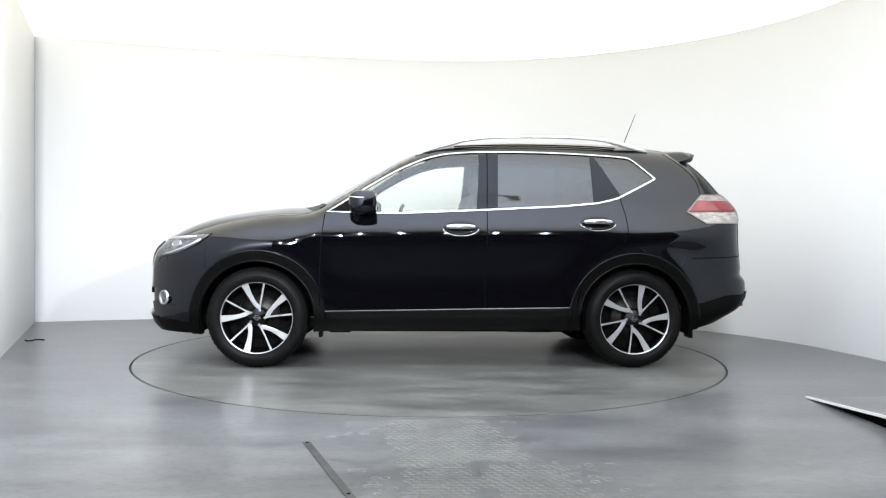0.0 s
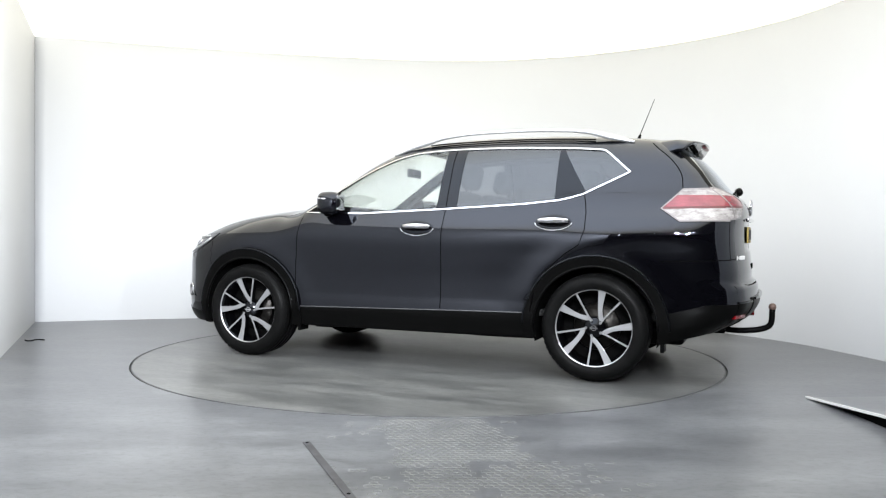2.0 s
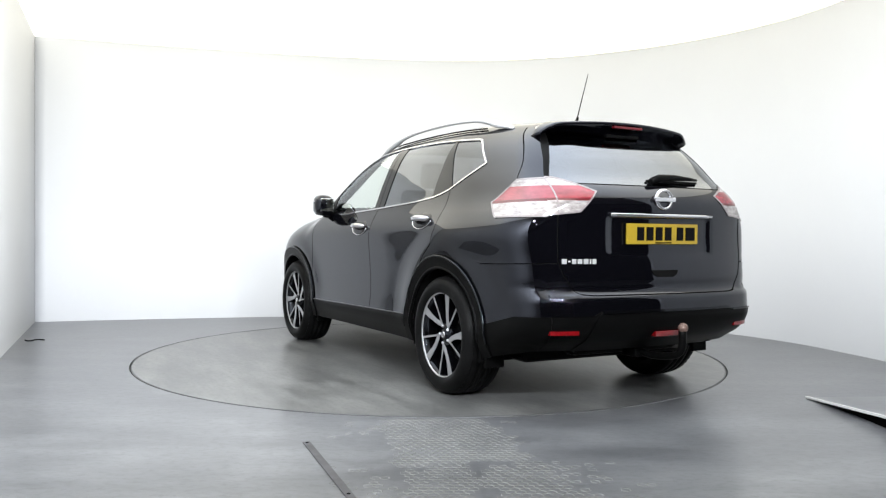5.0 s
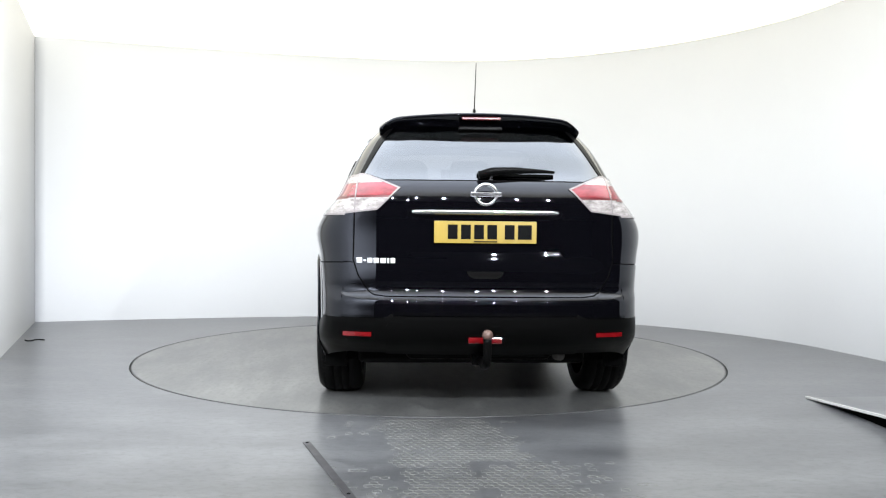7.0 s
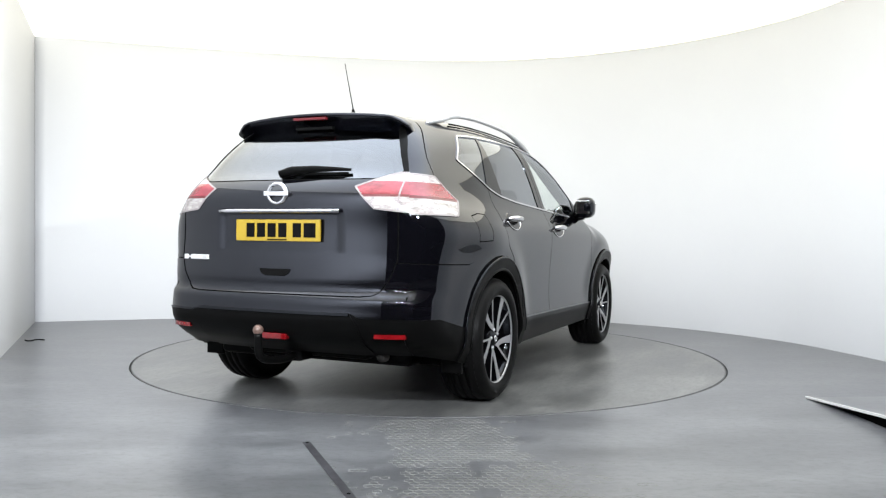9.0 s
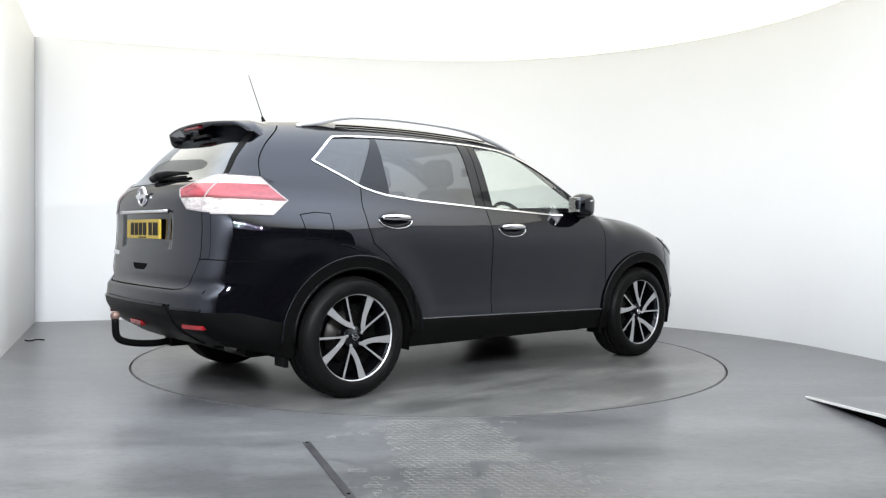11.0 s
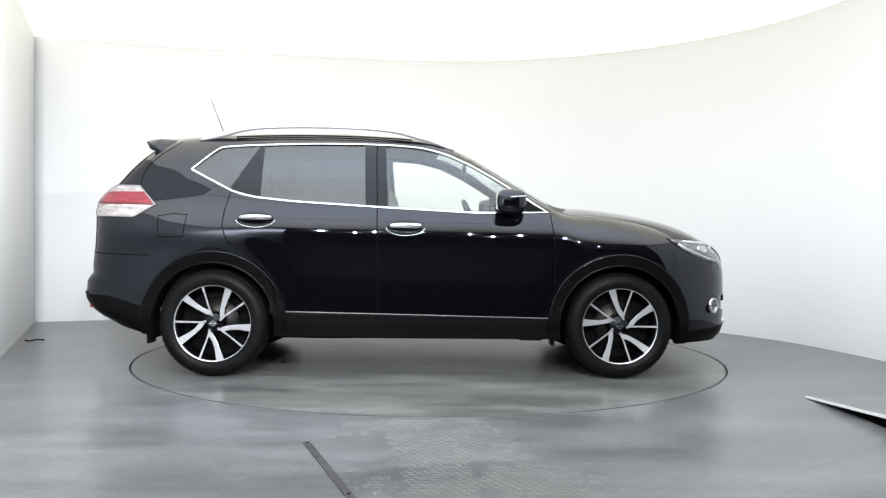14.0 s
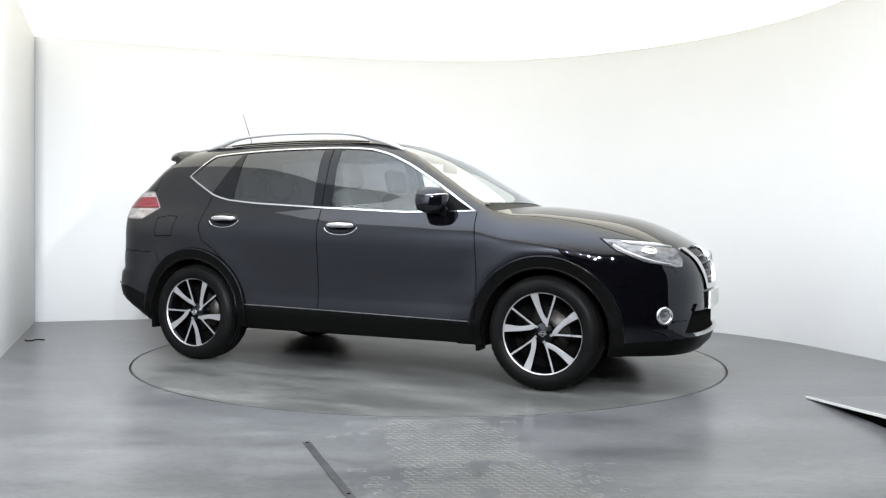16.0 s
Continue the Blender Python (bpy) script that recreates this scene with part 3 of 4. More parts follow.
def keep(name, P3, F, mask):
    if mask.any():
        found.setdefault(name, []).append((P3, F[mask]))


def side_zone(s):
    zs = np.linspace(z_top_rear, 0.34, 40)
    back = [(float(x_rear(rear_y(z), z)), z) for z in zs]
    zf = np.linspace(0.235, z_top_front, 26)
    nose = [(float(x_front(front_y(z), z)), z) for z in zf]
    xs = np.linspace(X_NOSE, X_TAIL, 90)
    top = [(x, float(z_at(x, edge_y(x)))) for x in xs]
    outer = back + [(-1.75, 0.27), (-0.9, 0.275), (0.9, 0.262), (1.75, 0.235)] + nose + top[1:-1]
    arches = [circle(c, 0.352, r) for c in (-AXLE, AXLE) for r in (0.405, 0.482)]
    seams = [ribbon(dense(q, 0.05), 0.0032) for q in (SEAM_F, SEAM_M, SEAM_R, [tuple(v) for v in spline(SEAM_D, 4)])]
    sill = ribbon(dense(SILL_LINE, 0.08), 0.003)
    bump = ribbon(dense([(-1.77, 0.80), (-1.95, 0.805), (-2.6, 0.83)], 0.05), 0.0028)
    low_r = [(-1.6, 0.20), (-1.6, 0.445), (-1.85, 0.475), (-2.05, 0.53), (-2.6, 0.55), (-2.6, 0.2)]
    low_f = [(1.6, 0.2), (1.6, 0.30), (2.0, 0.33), (2.5, 0.34), (2.5, 0.2)]
    lamp_in, lampf_in = inset(LAMP_R, 0.008), inset(LAMP_F, 0.008)
    band = [(-1.7, 1.132), (-2.5, 1.148), (-2.5, 1.162), (-1.7, 1.146)]
    # top of the lamp, kept pale to paint the ceiling's reflection
    upper = [(-1.7, 1.226), (-2.5, 1.226), (-2.5, 1.4), (-1.7, 1.4)]
    loops = [DLO, DLO_IN, PILLAR_B, PILLAR_C, SAIL, LAMP_R, lamp_in, LAMP_F, lampf_in, POCKET, band, upper, sill, bump, low_r, low_f] + arches + seams
    flap = [(-1.53, 1.07), (-1.54, 0.93), (-1.70, 0.925), (-1.715, 1.06), (-1.62, 1.075)]
    flap_gap = inset(flap, -0.005)
    if s < 0:
        loops += [flap, flap_gap]
    P, F, c = triangulate(outer, loops, 0.036)
    x, z = c[:, 0], c[:, 1]
    P3 = np.stack([P[:, 0], s * y_at(P[:, 0], P[:, 1]), P[:, 1]], -1)
    left = np.ones(len(c), bool)
    tag = "left" if s > 0 else "right"

    def grab(name, mask):
        nonlocal left
        keep((name, tag), P3, F, mask & left)
        left = left & ~mask
    hole = inside(arches[0], c) | inside(arches[2], c)
    left &= ~hole
    grab("seal_a", inside(seams[0], c))
    grab("seal_c", inside(seams[2], c))
    grab("seal_f", inside(seams[3], c))
    grab("trim", inside(DLO, c) & ~inside(DLO_IN, c))
    dlo = inside(DLO_IN, c)
    grab("seal_b", inside(seams[1], c))
    grab("sail", dlo & inside(SAIL, c))
    grab("pillar_b", dlo & inside(PILLAR_B, c))
    grab("pillar_c", dlo & inside(PILLAR_C, c))
    grab("front_glass", dlo & (x > -0.3))
    grab("rear_glass", dlo & (x > -1.12))
    grab("quarter_glass", dlo)
    lr = inside(LAMP_R, c)
    grab("lamp_rim", lr & ~inside(lamp_in, c))
    grab("lamp_deep", lr & inside(band, c))
    grab("lamp_red", lr & (z > 1.15) & (z < 1.226))
    # clear lower lens, plus the painted ceiling reflection above 1.226
    grab("lamp_clear_and_gleam", lr)
    lf = inside(LAMP_F, c)
    grab("head_rim", lf & ~inside(lampf_in, c))
    grab("head", lf)
    grab("cladding_front", inside(arches[3], c) & (z > 0.235))
    grab("cladding_rear", inside(arches[1], c))
    grab("sill_strip", inside(sill, c) & (x < 0.9) & (x > -0.93))
    grab("sill", (z < np.interp(x, [-1.0, 0.95], [0.440, 0.404])) & (x > -1.1) & (x < 1.1))
    grab("low_rear", inside(low_r, c))
    grab("low_front", inside(low_f, c))
    grab("fog_pocket", inside(POCKET, c))
    grab("seal_d", inside(bump, c))
    if s < 0:
        grab("flap", inside(flap, c))
        grab("seal_e", inside(flap_gap, c))
    fx, mx, rx = line_x(SEAM_F, z), line_x(SEAM_M, z), line_x(SEAM_R, z)
    doors = z < np.interp(x, [q[0] for q in sorted(DLO[-9:])], [q[1] for q in sorted(DLO[-9:])])
    grab("front_door", doors & (x < fx) & (x > mx))
    grab("rear_door", doors & (x < mx) & (x > rx))
    grab("bumper_rear", (x < -1.7) & (z < np.interp(x, [-2.6, -1.95, -1.77], [0.83, 0.805, 0.80])))
    grab("bumper_front", (x > 1.72) & (z < 0.755 + (2.05 - x) * 0.35))
    grab("fender", (x > 0.85) & (z < 1.2))
    grab("body_side", np.ones(len(c), bool))


side_zone(1)
side_zone(-1)

# bonnet, windscreen, roof
xs = np.linspace(X_NOSE, X_TAIL, 90)
ys_n = np.linspace(-float(edge_y(X_NOSE)), float(edge_y(X_NOSE)), 24)[1:-1]


def bonnet_edge(y):
    return X_NOSE + 0.24 * (float(edge_y(X_NOSE)) ** 2 - y * y)


def roof_edge(y):
    return X_TAIL - 0.1 * (float(edge_y(X_TAIL)) ** 2 - y * y)


outer = [(x, float(edge_y(x))) for x in xs] + [(roof_edge(y), y) for y in np.linspace(float(edge_y(X_TAIL)), -float(edge_y(X_TAIL)), 20)[1:-1]]
outer += [(x, -float(edge_y(x))) for x in xs[::-1]] + [(bonnet_edge(y), y) for y in ys_n]
yy = np.linspace(-0.78, 0.78, 30)
cowl = [(1.10 - 0.24 * y * y, y) for y in yy] + [(0.985 - 0.24 * y * y, y) for y in yy[::-1]]
yf, yr = np.linspace(-0.672, 0.672, 26), np.linspace(-0.535, 0.535, 22)
pillar = [(x, float(edge_y(x)) - 0.042) for x in np.linspace(0.985 - 0.24 * 0.672 ** 2, 0.165 - 0.16 * 0.535 ** 2, 14)[1:-1]]
screen = [(0.985 - 0.24 * y * y, y) for y in yf] + pillar + [(0.165 - 0.16 * y * y, y) for y in yr[::-1]] + [(x, -y) for x, y in pillar[::-1]]
seam_l = [(x, float(edge_y(x)) - 0.008) for x in np.linspace(2.2, 0.95, 30)]
loops = [cowl, screen, ribbon(seam_l, 0.003), ribbon([(x, -y) for x, y in seam_l], 0.003)]
P, F, c = triangulate(outer, loops, 0.045)
P3 = np.stack([P[:, 0], P[:, 1], z_at(P[:, 0], P[:, 1])], -1)
m_s, m_c = inside(screen, c), inside(cowl, c)
gap = inside(loops[2], c) | inside(loops[3], c)
keep("windscreen", P3, F, m_s)
keep("cowl", P3, F, m_c)
keep("seal_bonnet_l", P3, F, inside(loops[2], c) & ~m_s & ~m_c)
keep("seal_bonnet_r", P3, F, inside(loops[3], c) & ~m_s & ~m_c)
keep("bonnet", P3, F, (c[:, 0] > 0.9) & ~m_s & ~m_c & ~gap)
keep("roof", P3, F, (c[:, 0] < 0.9) & ~m_s)

# the tail
zt = np.linspace(z_top_rear, 0.34, 40)
roof_line = [(y, float(z_at(roof_edge(y), y))) for y in np.linspace(-float(edge_y(X_TAIL)), float(edge_y(X_TAIL)), 20)[1:-1]]
outer = [(float(rear_y(z)), z) for z in zt] + [(-float(rear_y(z)), z) for z in zt[::-1]] + roof_line
both = lambda pts: [pts, [(-y, z) for y, z in pts]]
RGLASS = [(-0.628, 1.283), (-0.52, 1.243), (0.52, 1.243), (0.628, 1.283), (0.56, 1.415), (0.47, 1.575), (-0.47, 1.575), (-0.56, 1.415)]
LAMPB = [(0.432, 1.198), (0.62, 1.276), (0.9, 1.29), (0.9, 1.063), (0.72, 1.064), (0.548, 1.084)]
lampb_in = inset(LAMPB, 0.008)
GATE = [(0.652, 1.30), (0.668, 1.07), (0.672, 0.83), (0.645, 0.75), (0.59, 0.668), (0.56, 0.652), (0.50, 0.646), (-0.50, 0.646), (-0.56, 0.652), (-0.59, 0.668), (-0.645, 0.75), (-0.672, 0.83), (-0.668, 1.07), (-0.652, 1.30)]
gate_gap = ribbon(dense(GATE, 0.05), 0.0035)
low = [(-0.9, 0.2), (-0.9, 0.548), (-0.5, 0.545), (-0.46, 0.565), (0.46, 0.565), (0.5, 0.545), (0.9, 0.548), (0.9, 0.2)]
bandb = [(0.3, 1.146), (0.9, 1.146), (0.9, 1.158), (0.3, 1.158)]
# same pale top band on the tailgate side, a painted reflection
uppb = [(0.3, 1.226), (0.9, 1.226), (0.9, 1.4), (0.3, 1.4)]
bump_gap = [ribbon(dense(q, 0.05), 0.0028) for q in both([(0.672, 0.815), (0.8, 0.82)])]
lip = ribbon(dense([(-0.62, 1.241), (0.62, 1.241)], 0.05), 0.004)
NICHE = [[(0.41 - d, 1.09 - d * 0.5), (-0.41 + d, 1.09 - d * 0.5), (-0.41 + d, 0.855 + d * 1.1), (0.41 - d, 0.855 + d * 1.1)] for d in (0.0, 0.02, 0.04, 0.06, 0.075)]
insert = [(-0.50, 0.2), (-0.50, 0.50), (-0.46, 0.562), (0.46, 0.562), (0.50, 0.50), (0.50, 0.2)]
lips = [ribbon(dense([(-0.46, 0.558), (0.46, 0.558)], 0.05), 0.006)] + [ribbon(dense(q, 0.05), 0.0045) for q in both([(0.51, 0.545), (0.8, 0.545)])]
loops = [RGLASS, gate_gap, low, lip, insert] + lips + NICHE + both(LAMPB) + both(lampb_in) + both(bandb) + both(uppb) + bump_gap
P, F, c = triangulate(outer, loops, 0.028)
P3 = np.stack([x_rear(P[:, 0], P[:, 1]), P[:, 0], P[:, 1]], -1)
left = np.ones(len(c), bool)


def grab_r(name, mask):
    global left
    keep(name, P3, F, mask & left)
    left = left & ~mask


y, z = c[:, 0], c[:, 1]
for tag, k in (("left", 0), ("right", 1)):
    lamp, lin, bnd = inside(both(LAMPB)[k], c), inside(both(lampb_in)[k], c), inside(both(bandb)[k], c)
    grab_r(("lamp_rim", tag), lamp & inside(gate_gap, c))
    grab_r(("lamp_rim", tag), lamp & ~lin)
    grab_r(("lamp_deep", tag), lamp & bnd)
    grab_r(("lamp_red", tag), lamp & (z > 1.157) & (z < 1.226))
    grab_r(("lamp_clear_and_gleam", tag), lamp)
    grab_r(("seal_d", tag), inside(bump_gap[k], c))
grab_r("tailgate_glass", inside(RGLASS, c) & ~inside(lip, c))
grab_r("tailgate_fin", z > 1.26)
grab_r("seal_lip", inside(lip, c))
grab_r("seal_gate", inside(gate_gap, c))
for k in range(3):
    grab_r("lip_%d" % k, inside(lips[k], c))
grab_r("bumper_insert", inside(insert, c))
grab_r("bumper_low", inside(low, c))
grab_r("tailgate", inside(GATE, c))
grab_r("bumper_rear_mid", left)

# the nose
zf = np.linspace(0.235, z_top_front, 26)
outer = [(-float(front_y(q)), q) for q in zf[::-1]] + [(float(front_y(q)), q) for q in zf] + [(q, float(z_at(bonnet_edge(q), q))) for q in ys_n[::-1]]
GRILLE = [(0.46, 0.865), (0.30, 0.62), (-0.30, 0.62), (-0.46, 0.865), (-0.2, 0.90), (0.2, 0.90)]
vee = [(0.462, 0.885), (0.395, 0.885), (0.225, 0.662), (-0.225, 0.662), (-0.395, 0.885), (-0.462, 0.885), (-0.255, 0.628), (0.255, 0.628)]
CHIN = [(-0.46, 0.345), (-0.46, 0.363), (0.46, 0.363), (0.46, 0.345)]
POCKB = [(0.50, 0.445), (0.47, 0.50), (0.43, 0.545), (0.9, 0.55), (0.9, 0.44)]
HEADB = [(0.56, 0.775), (0.53, 0.82), (0.50, 0.888), (0.9, 0.905), (0.9, 0.764)]
INTAKE = [(0.5, 0.50), (0.56, 0.36), (-0.56, 0.36), (-0.5, 0.50)]
fronts = [GRILLE, vee, INTAKE] + both(HEADB) + both(POCKB) + [CHIN] + [[(-0.9, 0.2), (-0.9, 0.34), (0.9, 0.34), (0.9, 0.2)]]
P, F, c = triangulate(outer, fronts, 0.045)
P3 = np.stack([x_front(P[:, 0], P[:, 1]), P[:, 0], P[:, 1]], -1)
left = np.ones(len(c), bool)
for tag, k in (("left", 3), ("right", 4)):
    grab_r(("head", tag), inside(fronts[k], c))
for tag, k in (("left", 5), ("right", 6)):
    grab_r(("fog_pocket", tag), inside(fronts[k], c))
grab_r("chin_strip", inside(CHIN, c))
grab_r("grille_chrome", inside(vee, c))
grab_r("grille", inside(GRILLE, c))
grab_r("intake", inside(INTAKE, c))
grab_r("lip_front", c[:, 1] < 0.34)
grab_r("bumper_front_mid", left)

# ---------------------------------------------------------------- panels out of the skin
def skin_point(x, z, s, off=0.0):
    q = np.array([[x, s * float(y_at(x, z)), z]])
    return Vector(q[0] + normals(q)[0] * off), Vector(normals(q)[0])


shell("roof", found["roof"], M_PAINT, car, 0, 0.02)
bonnet = shell("bonnet", found["bonnet"], M_PAINT, car, 0, 0.015)
shell("bonnet_seal", found["seal_bonnet_l"], M_PIT, car, -0.006)
shell("bonnet_seal", found["seal_bonnet_r"], M_PIT, car, -0.006)
shell("cowl", found["cowl"], M_BLACK, car, -0.006, label="black plastic cowl below the windscreen")
ws = shell("windscreen", found["windscreen"], M_GLASS, car, -0.001, 0.004, "clear curved windscreen")
for tag, s in (("left", 1), ("right", -1)):
    g = lambda k: found[(k, tag)]
    shell("body_side", g("body_side"), M_PAINT, car, 0, 0.012)
    shell("front_wing", g("fender"), M_PAINT, car, 0, 0.012)
    fd = shell("front_door", g("front_door"), M_PAINT, car, 0, 0.012)
    rd = shell("rear_door", g("rear_door"), M_PAINT, car, 0, 0.012)
    for k in "abcdef":
        if ("seal_" + k, tag) in found:
            shell("panel_seal", g("seal_" + k), M_PIT, car, -0.005)
    shell("window_trim", g("trim"), M_CHROME, car, 0.005, 0.01, "polished chrome window surround")
    shell("window_glass", g("front_glass"), M_GLASS, fd, -0.003, 0.004, "clear door glass")
    shell("window_glass", g("rear_glass"), M_PRIVACY, rd, -0.003, 0.004, "dark privacy glass")
    shell("quarter_glass", g("quarter_glass"), M_PRIVACY, car, -0.003, 0.004, "dark privacy quarter glass")
    shell("door_pillar", g("pillar_b"), M_GLOSSBLACK, car, 0.001, 0.006)
    shell("rear_pillar", g("pillar_c"), M_GLOSSBLACK, car, 0.001, 0.006)
    shell("mirror_sail", g("sail"), M_BLACK, car, 0.001, 0.006)
    lamp = shell("tail_lamp", g("lamp_clear_and_gleam"), M_CLEARLENS, car, 0.003, 0.02, "red and clear angular tail lamp, pale top band painted as a ceiling reflection")
    shell("red_lens", g("lamp_red"), M_LAMPRED, lamp, 0.003, 0.01)
    shell("red_strip", g("lamp_deep"), M_REDDEEP, lamp, 0.004, 0.01)
    shell("lens_rim", g("lamp_rim"), M_RIM, lamp, 0.005, 0.015)
    head = shell("headlamp", g("head"), M_HEAD, car, 0.003, 0.02, "clear swept-back headlamp")
    shell("headlamp_rim", g("head_rim"), M_GLOSSBLACK, head, 0.004, 0.01)
    p, nrm = skin_point(1.96, 0.872, s)
    q = nrm.to_track_quat("Y", "Z").to_matrix().to_4x4()
    bm = bmesh.new()
    lathe(bm, [(0.0005, 0.007), (0.02, 0.006), (0.028, 0.003), (0.032, 0.008), (0.040, 0.008), (0.043, 0.0)], 24)
    bmesh.ops.transform(bm, matrix=Matrix.Translation(p) @ q @ Matrix.Diagonal((1.3, 1, 0.75, 1)), verts=bm.verts[:])
    part("projector", bm, M_CHROME, head, "chrome projector lamp ring", True)
    bm = bmesh.new()
    pts = [skin_point(x0, z0, s, 0.006)[0] for x0, z0 in ((1.76, 0.905), (1.83, 0.868), (1.92, 0.832), (2.0, 0.806), (2.07, 0.79))]
    tube(bm, pts, 0.006, 8)
    part("light_strip", bm, M_SILVER, head, "bright lower lamp strip", True)
    bm = bmesh.new()
    pts = [skin_point(x0, z0, s, 0.005)[0] for x0, z0 in ((1.80, 0.925), (1.88, 0.915), (1.98, 0.905), (2.06, 0.893))]
    tube(bm, pts, [0.004, 0.012, 0.014, 0.006], 8)
    part("reflector_bowl", bm, M_SILVER, head, "silvery reflector", True)
    shell("fog_pocket", g("fog_pocket"), M_PAINT, car, -0.012, 0.02, "dark fog lamp pocket")
    shell("arch_cladding", g("cladding_front"), M_BLACK, car, 0.014, 0.03, "matt black wheel-arch cladding")
    shell("arch_cladding", g("cladding_rear"), M_BLACK, car, 0.014, 0.03, "matt black wheel-arch cladding")
    for cx in (AXLE, -AXLE):
        for r, rad, off, mt in ((0.480, 0.008, 0.010, M_GLOSSBLACK), (0.410, 0.009, 0.010, M_SILL)):
            bm = bmesh.new()
            pts = [skin_point(cx + r * math.cos(a), 0.352 + r * math.sin(a), s, off)[0] for a in np.linspace(0.02, math.pi - 0.02, 40)]
            tube(bm, pts, rad, 8)
            part("arch_lip", bm, mt, car, "rounded edge of the wheel-arch cladding", True)
    shell("sill_strip", g("sill_strip"), M_GREYLINE, car, 0.006, 0.008, "thin bright sill strip")
    shell("sill", g("sill"), M_SILL, car, 0.004, 0.02, "black plastic sill")
    shell("bumper_side", g("bumper_rear"), M_PAINT, car, 0.002, 0.012)
    shell("bumper_side", g("bumper_front"), M_PAINT, car, 0.002, 0.012)
    shell("lower_bumper_side", g("low_rear"), M_BLACK, car, 0.004, 0.02)
    shell("lower_bumper_side", g("low_front"), M_BLACK, car, 0.004, 0.02)
flap = shell("fuel_flap", found[("flap", "right")], M_PAINT, car, 0.0, 0.006)
gate = shell("tailgate", found["tailgate"], M_PAINT, car, 0, 0.015)
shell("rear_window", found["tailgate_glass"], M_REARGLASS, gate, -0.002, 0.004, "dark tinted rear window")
shell("window_fin", found["tailgate_fin"], M_BLACK, gate, 0.001, 0.01)
shell("window_seal", found["seal_lip"], M_PIT, gate, -0.004)
shell("tailgate_seal", found["seal_gate"], M_PIT, car, -0.006)
shell("lower_bumper", found["bumper_low"], M_BLACK, car, 0.006, 0.03, "matt black lower rear bumper")
shell("bumper_insert", found["bumper_insert"], M_BLACK, car, 0.012, 0.03, "black moulded bumper insert")
for k in range(3):
    shell("bumper_lip", found["lip_%d" % k], M_GLOSSBLACK, car, 0.024 if k == 0 else 0.012, 0.02)
shell("rear_bumper", found["bumper_rear_mid"], M_PAINT, car, 0.002, 0.015)
shell("front_bumper", found["bumper_front_mid"], M_PAINT, car, 0.002, 0.015)
grille = shell("grille", found["grille"], M_BLACK, car, -0.02, 0.02, "black mesh grille")
shell("grille_vee", found["grille_chrome"], M_CHROME, grille, 0.012, 0.03, "chrome V-shaped grille bar")
for zb in (0.70, 0.745, 0.79, 0.835):
    bm = bmesh.new()
    w = 0.20 + (zb - 0.66) * 0.8
    tube(bm, [(float(x_front(yv, zb)) - 0.012, yv, zb) for yv in np.linspace(-w, w, 11)], 0.006, 6)
    part("grille_bar", bm, M_GLOSSBLACK, grille, "", True)
bm = bmesh.new()
xb = float(x_front(0, 0.80))
lathe(bm, [(0.046, 0.0), (0.049, 0.014), (0.056, 0.018), (0.066, 0.014), (0.07, 0.0)], 40)
bmesh.ops.transform(bm, matrix=Matrix.Translation((xb - 0.002, 0.0, 0.80)) @ Matrix.Rotation(radians(-90), 4, "Z"), verts=bm.verts[:])
box(bm, (xb, -0.082, 0.787), (xb + 0.018, 0.082, 0.813), 0.004)
part("grille_badge", bm, M_CHROME, grille, "round chrome badge with a cross bar", True)
shell("intake", found["intake"], M_PIT, car, -0.02)
shell("chin_strip", found["chin_strip"], M_SILVER, car, 0.014, 0.02, "silver chin strip")
shell("chin_spoiler", found["lip_front"], M_BLACK, car, 0.006, 0.02)


# underbody and wheel housings
bm = bmesh.new()
box(bm, (-1.9, -0.60, 0.245), (2.05, 0.66, 0.36), 0.03)
box(bm, (-0.93, -0.80, 0.25), (0.93, 0.80, 0.33), 0.02)
box(bm, (-2.0, -0.4, 0.28), (-1.7, 0.4, 0.40), 0.04)
for xu, wu, zu in ((-0.62, 0.34, 0.236), (0.30, 0.5, 0.240), (0.78, 0.16, 0.230)):
    for sy in (1, -1):
        box(bm, (xu - wu / 2, sy * 0.64 - 0.06, zu), (xu + wu / 2, sy * 0.64 + 0.06, 0.26), 0.01)
part("underbody", bm, M_BLACK, car, "dark dirty underbody")
bm = bmesh.new()
tube(bm, [(-1.2, -0.35, 0.26), (-1.7, -0.42, 0.28), (-1.95, -0.45, 0.30)], 0.03)
part("exhaust", bm, M_STEEL, car, "dull steel exhaust pipe", True)
for s in (1, -1):
    for cx in (AXLE, -AXLE):
        # housing coloured near-black, which puts the arch's inner shade into it
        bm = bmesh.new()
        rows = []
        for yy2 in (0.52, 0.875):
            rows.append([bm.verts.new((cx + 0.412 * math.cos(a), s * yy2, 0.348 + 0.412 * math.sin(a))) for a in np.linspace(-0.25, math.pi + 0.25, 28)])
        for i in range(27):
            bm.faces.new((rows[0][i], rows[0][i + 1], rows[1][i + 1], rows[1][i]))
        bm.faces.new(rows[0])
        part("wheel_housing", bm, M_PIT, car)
        bm = bmesh.new()
        e = -0.44 if cx > 0 else -0.43
        box(bm, (cx + e - 0.015, s * 0.79 - 0.06, 0.215), (cx + e + 0.01, s * 0.79 + 0.06, 0.30), 0.004)
        part("mud_flap", bm, M_BLACK, car)


# ---------------------------------------------------------------- wheels
def polar(r, deg):
    return -r * math.sin(radians(deg)), r * math.cos(radians(deg))


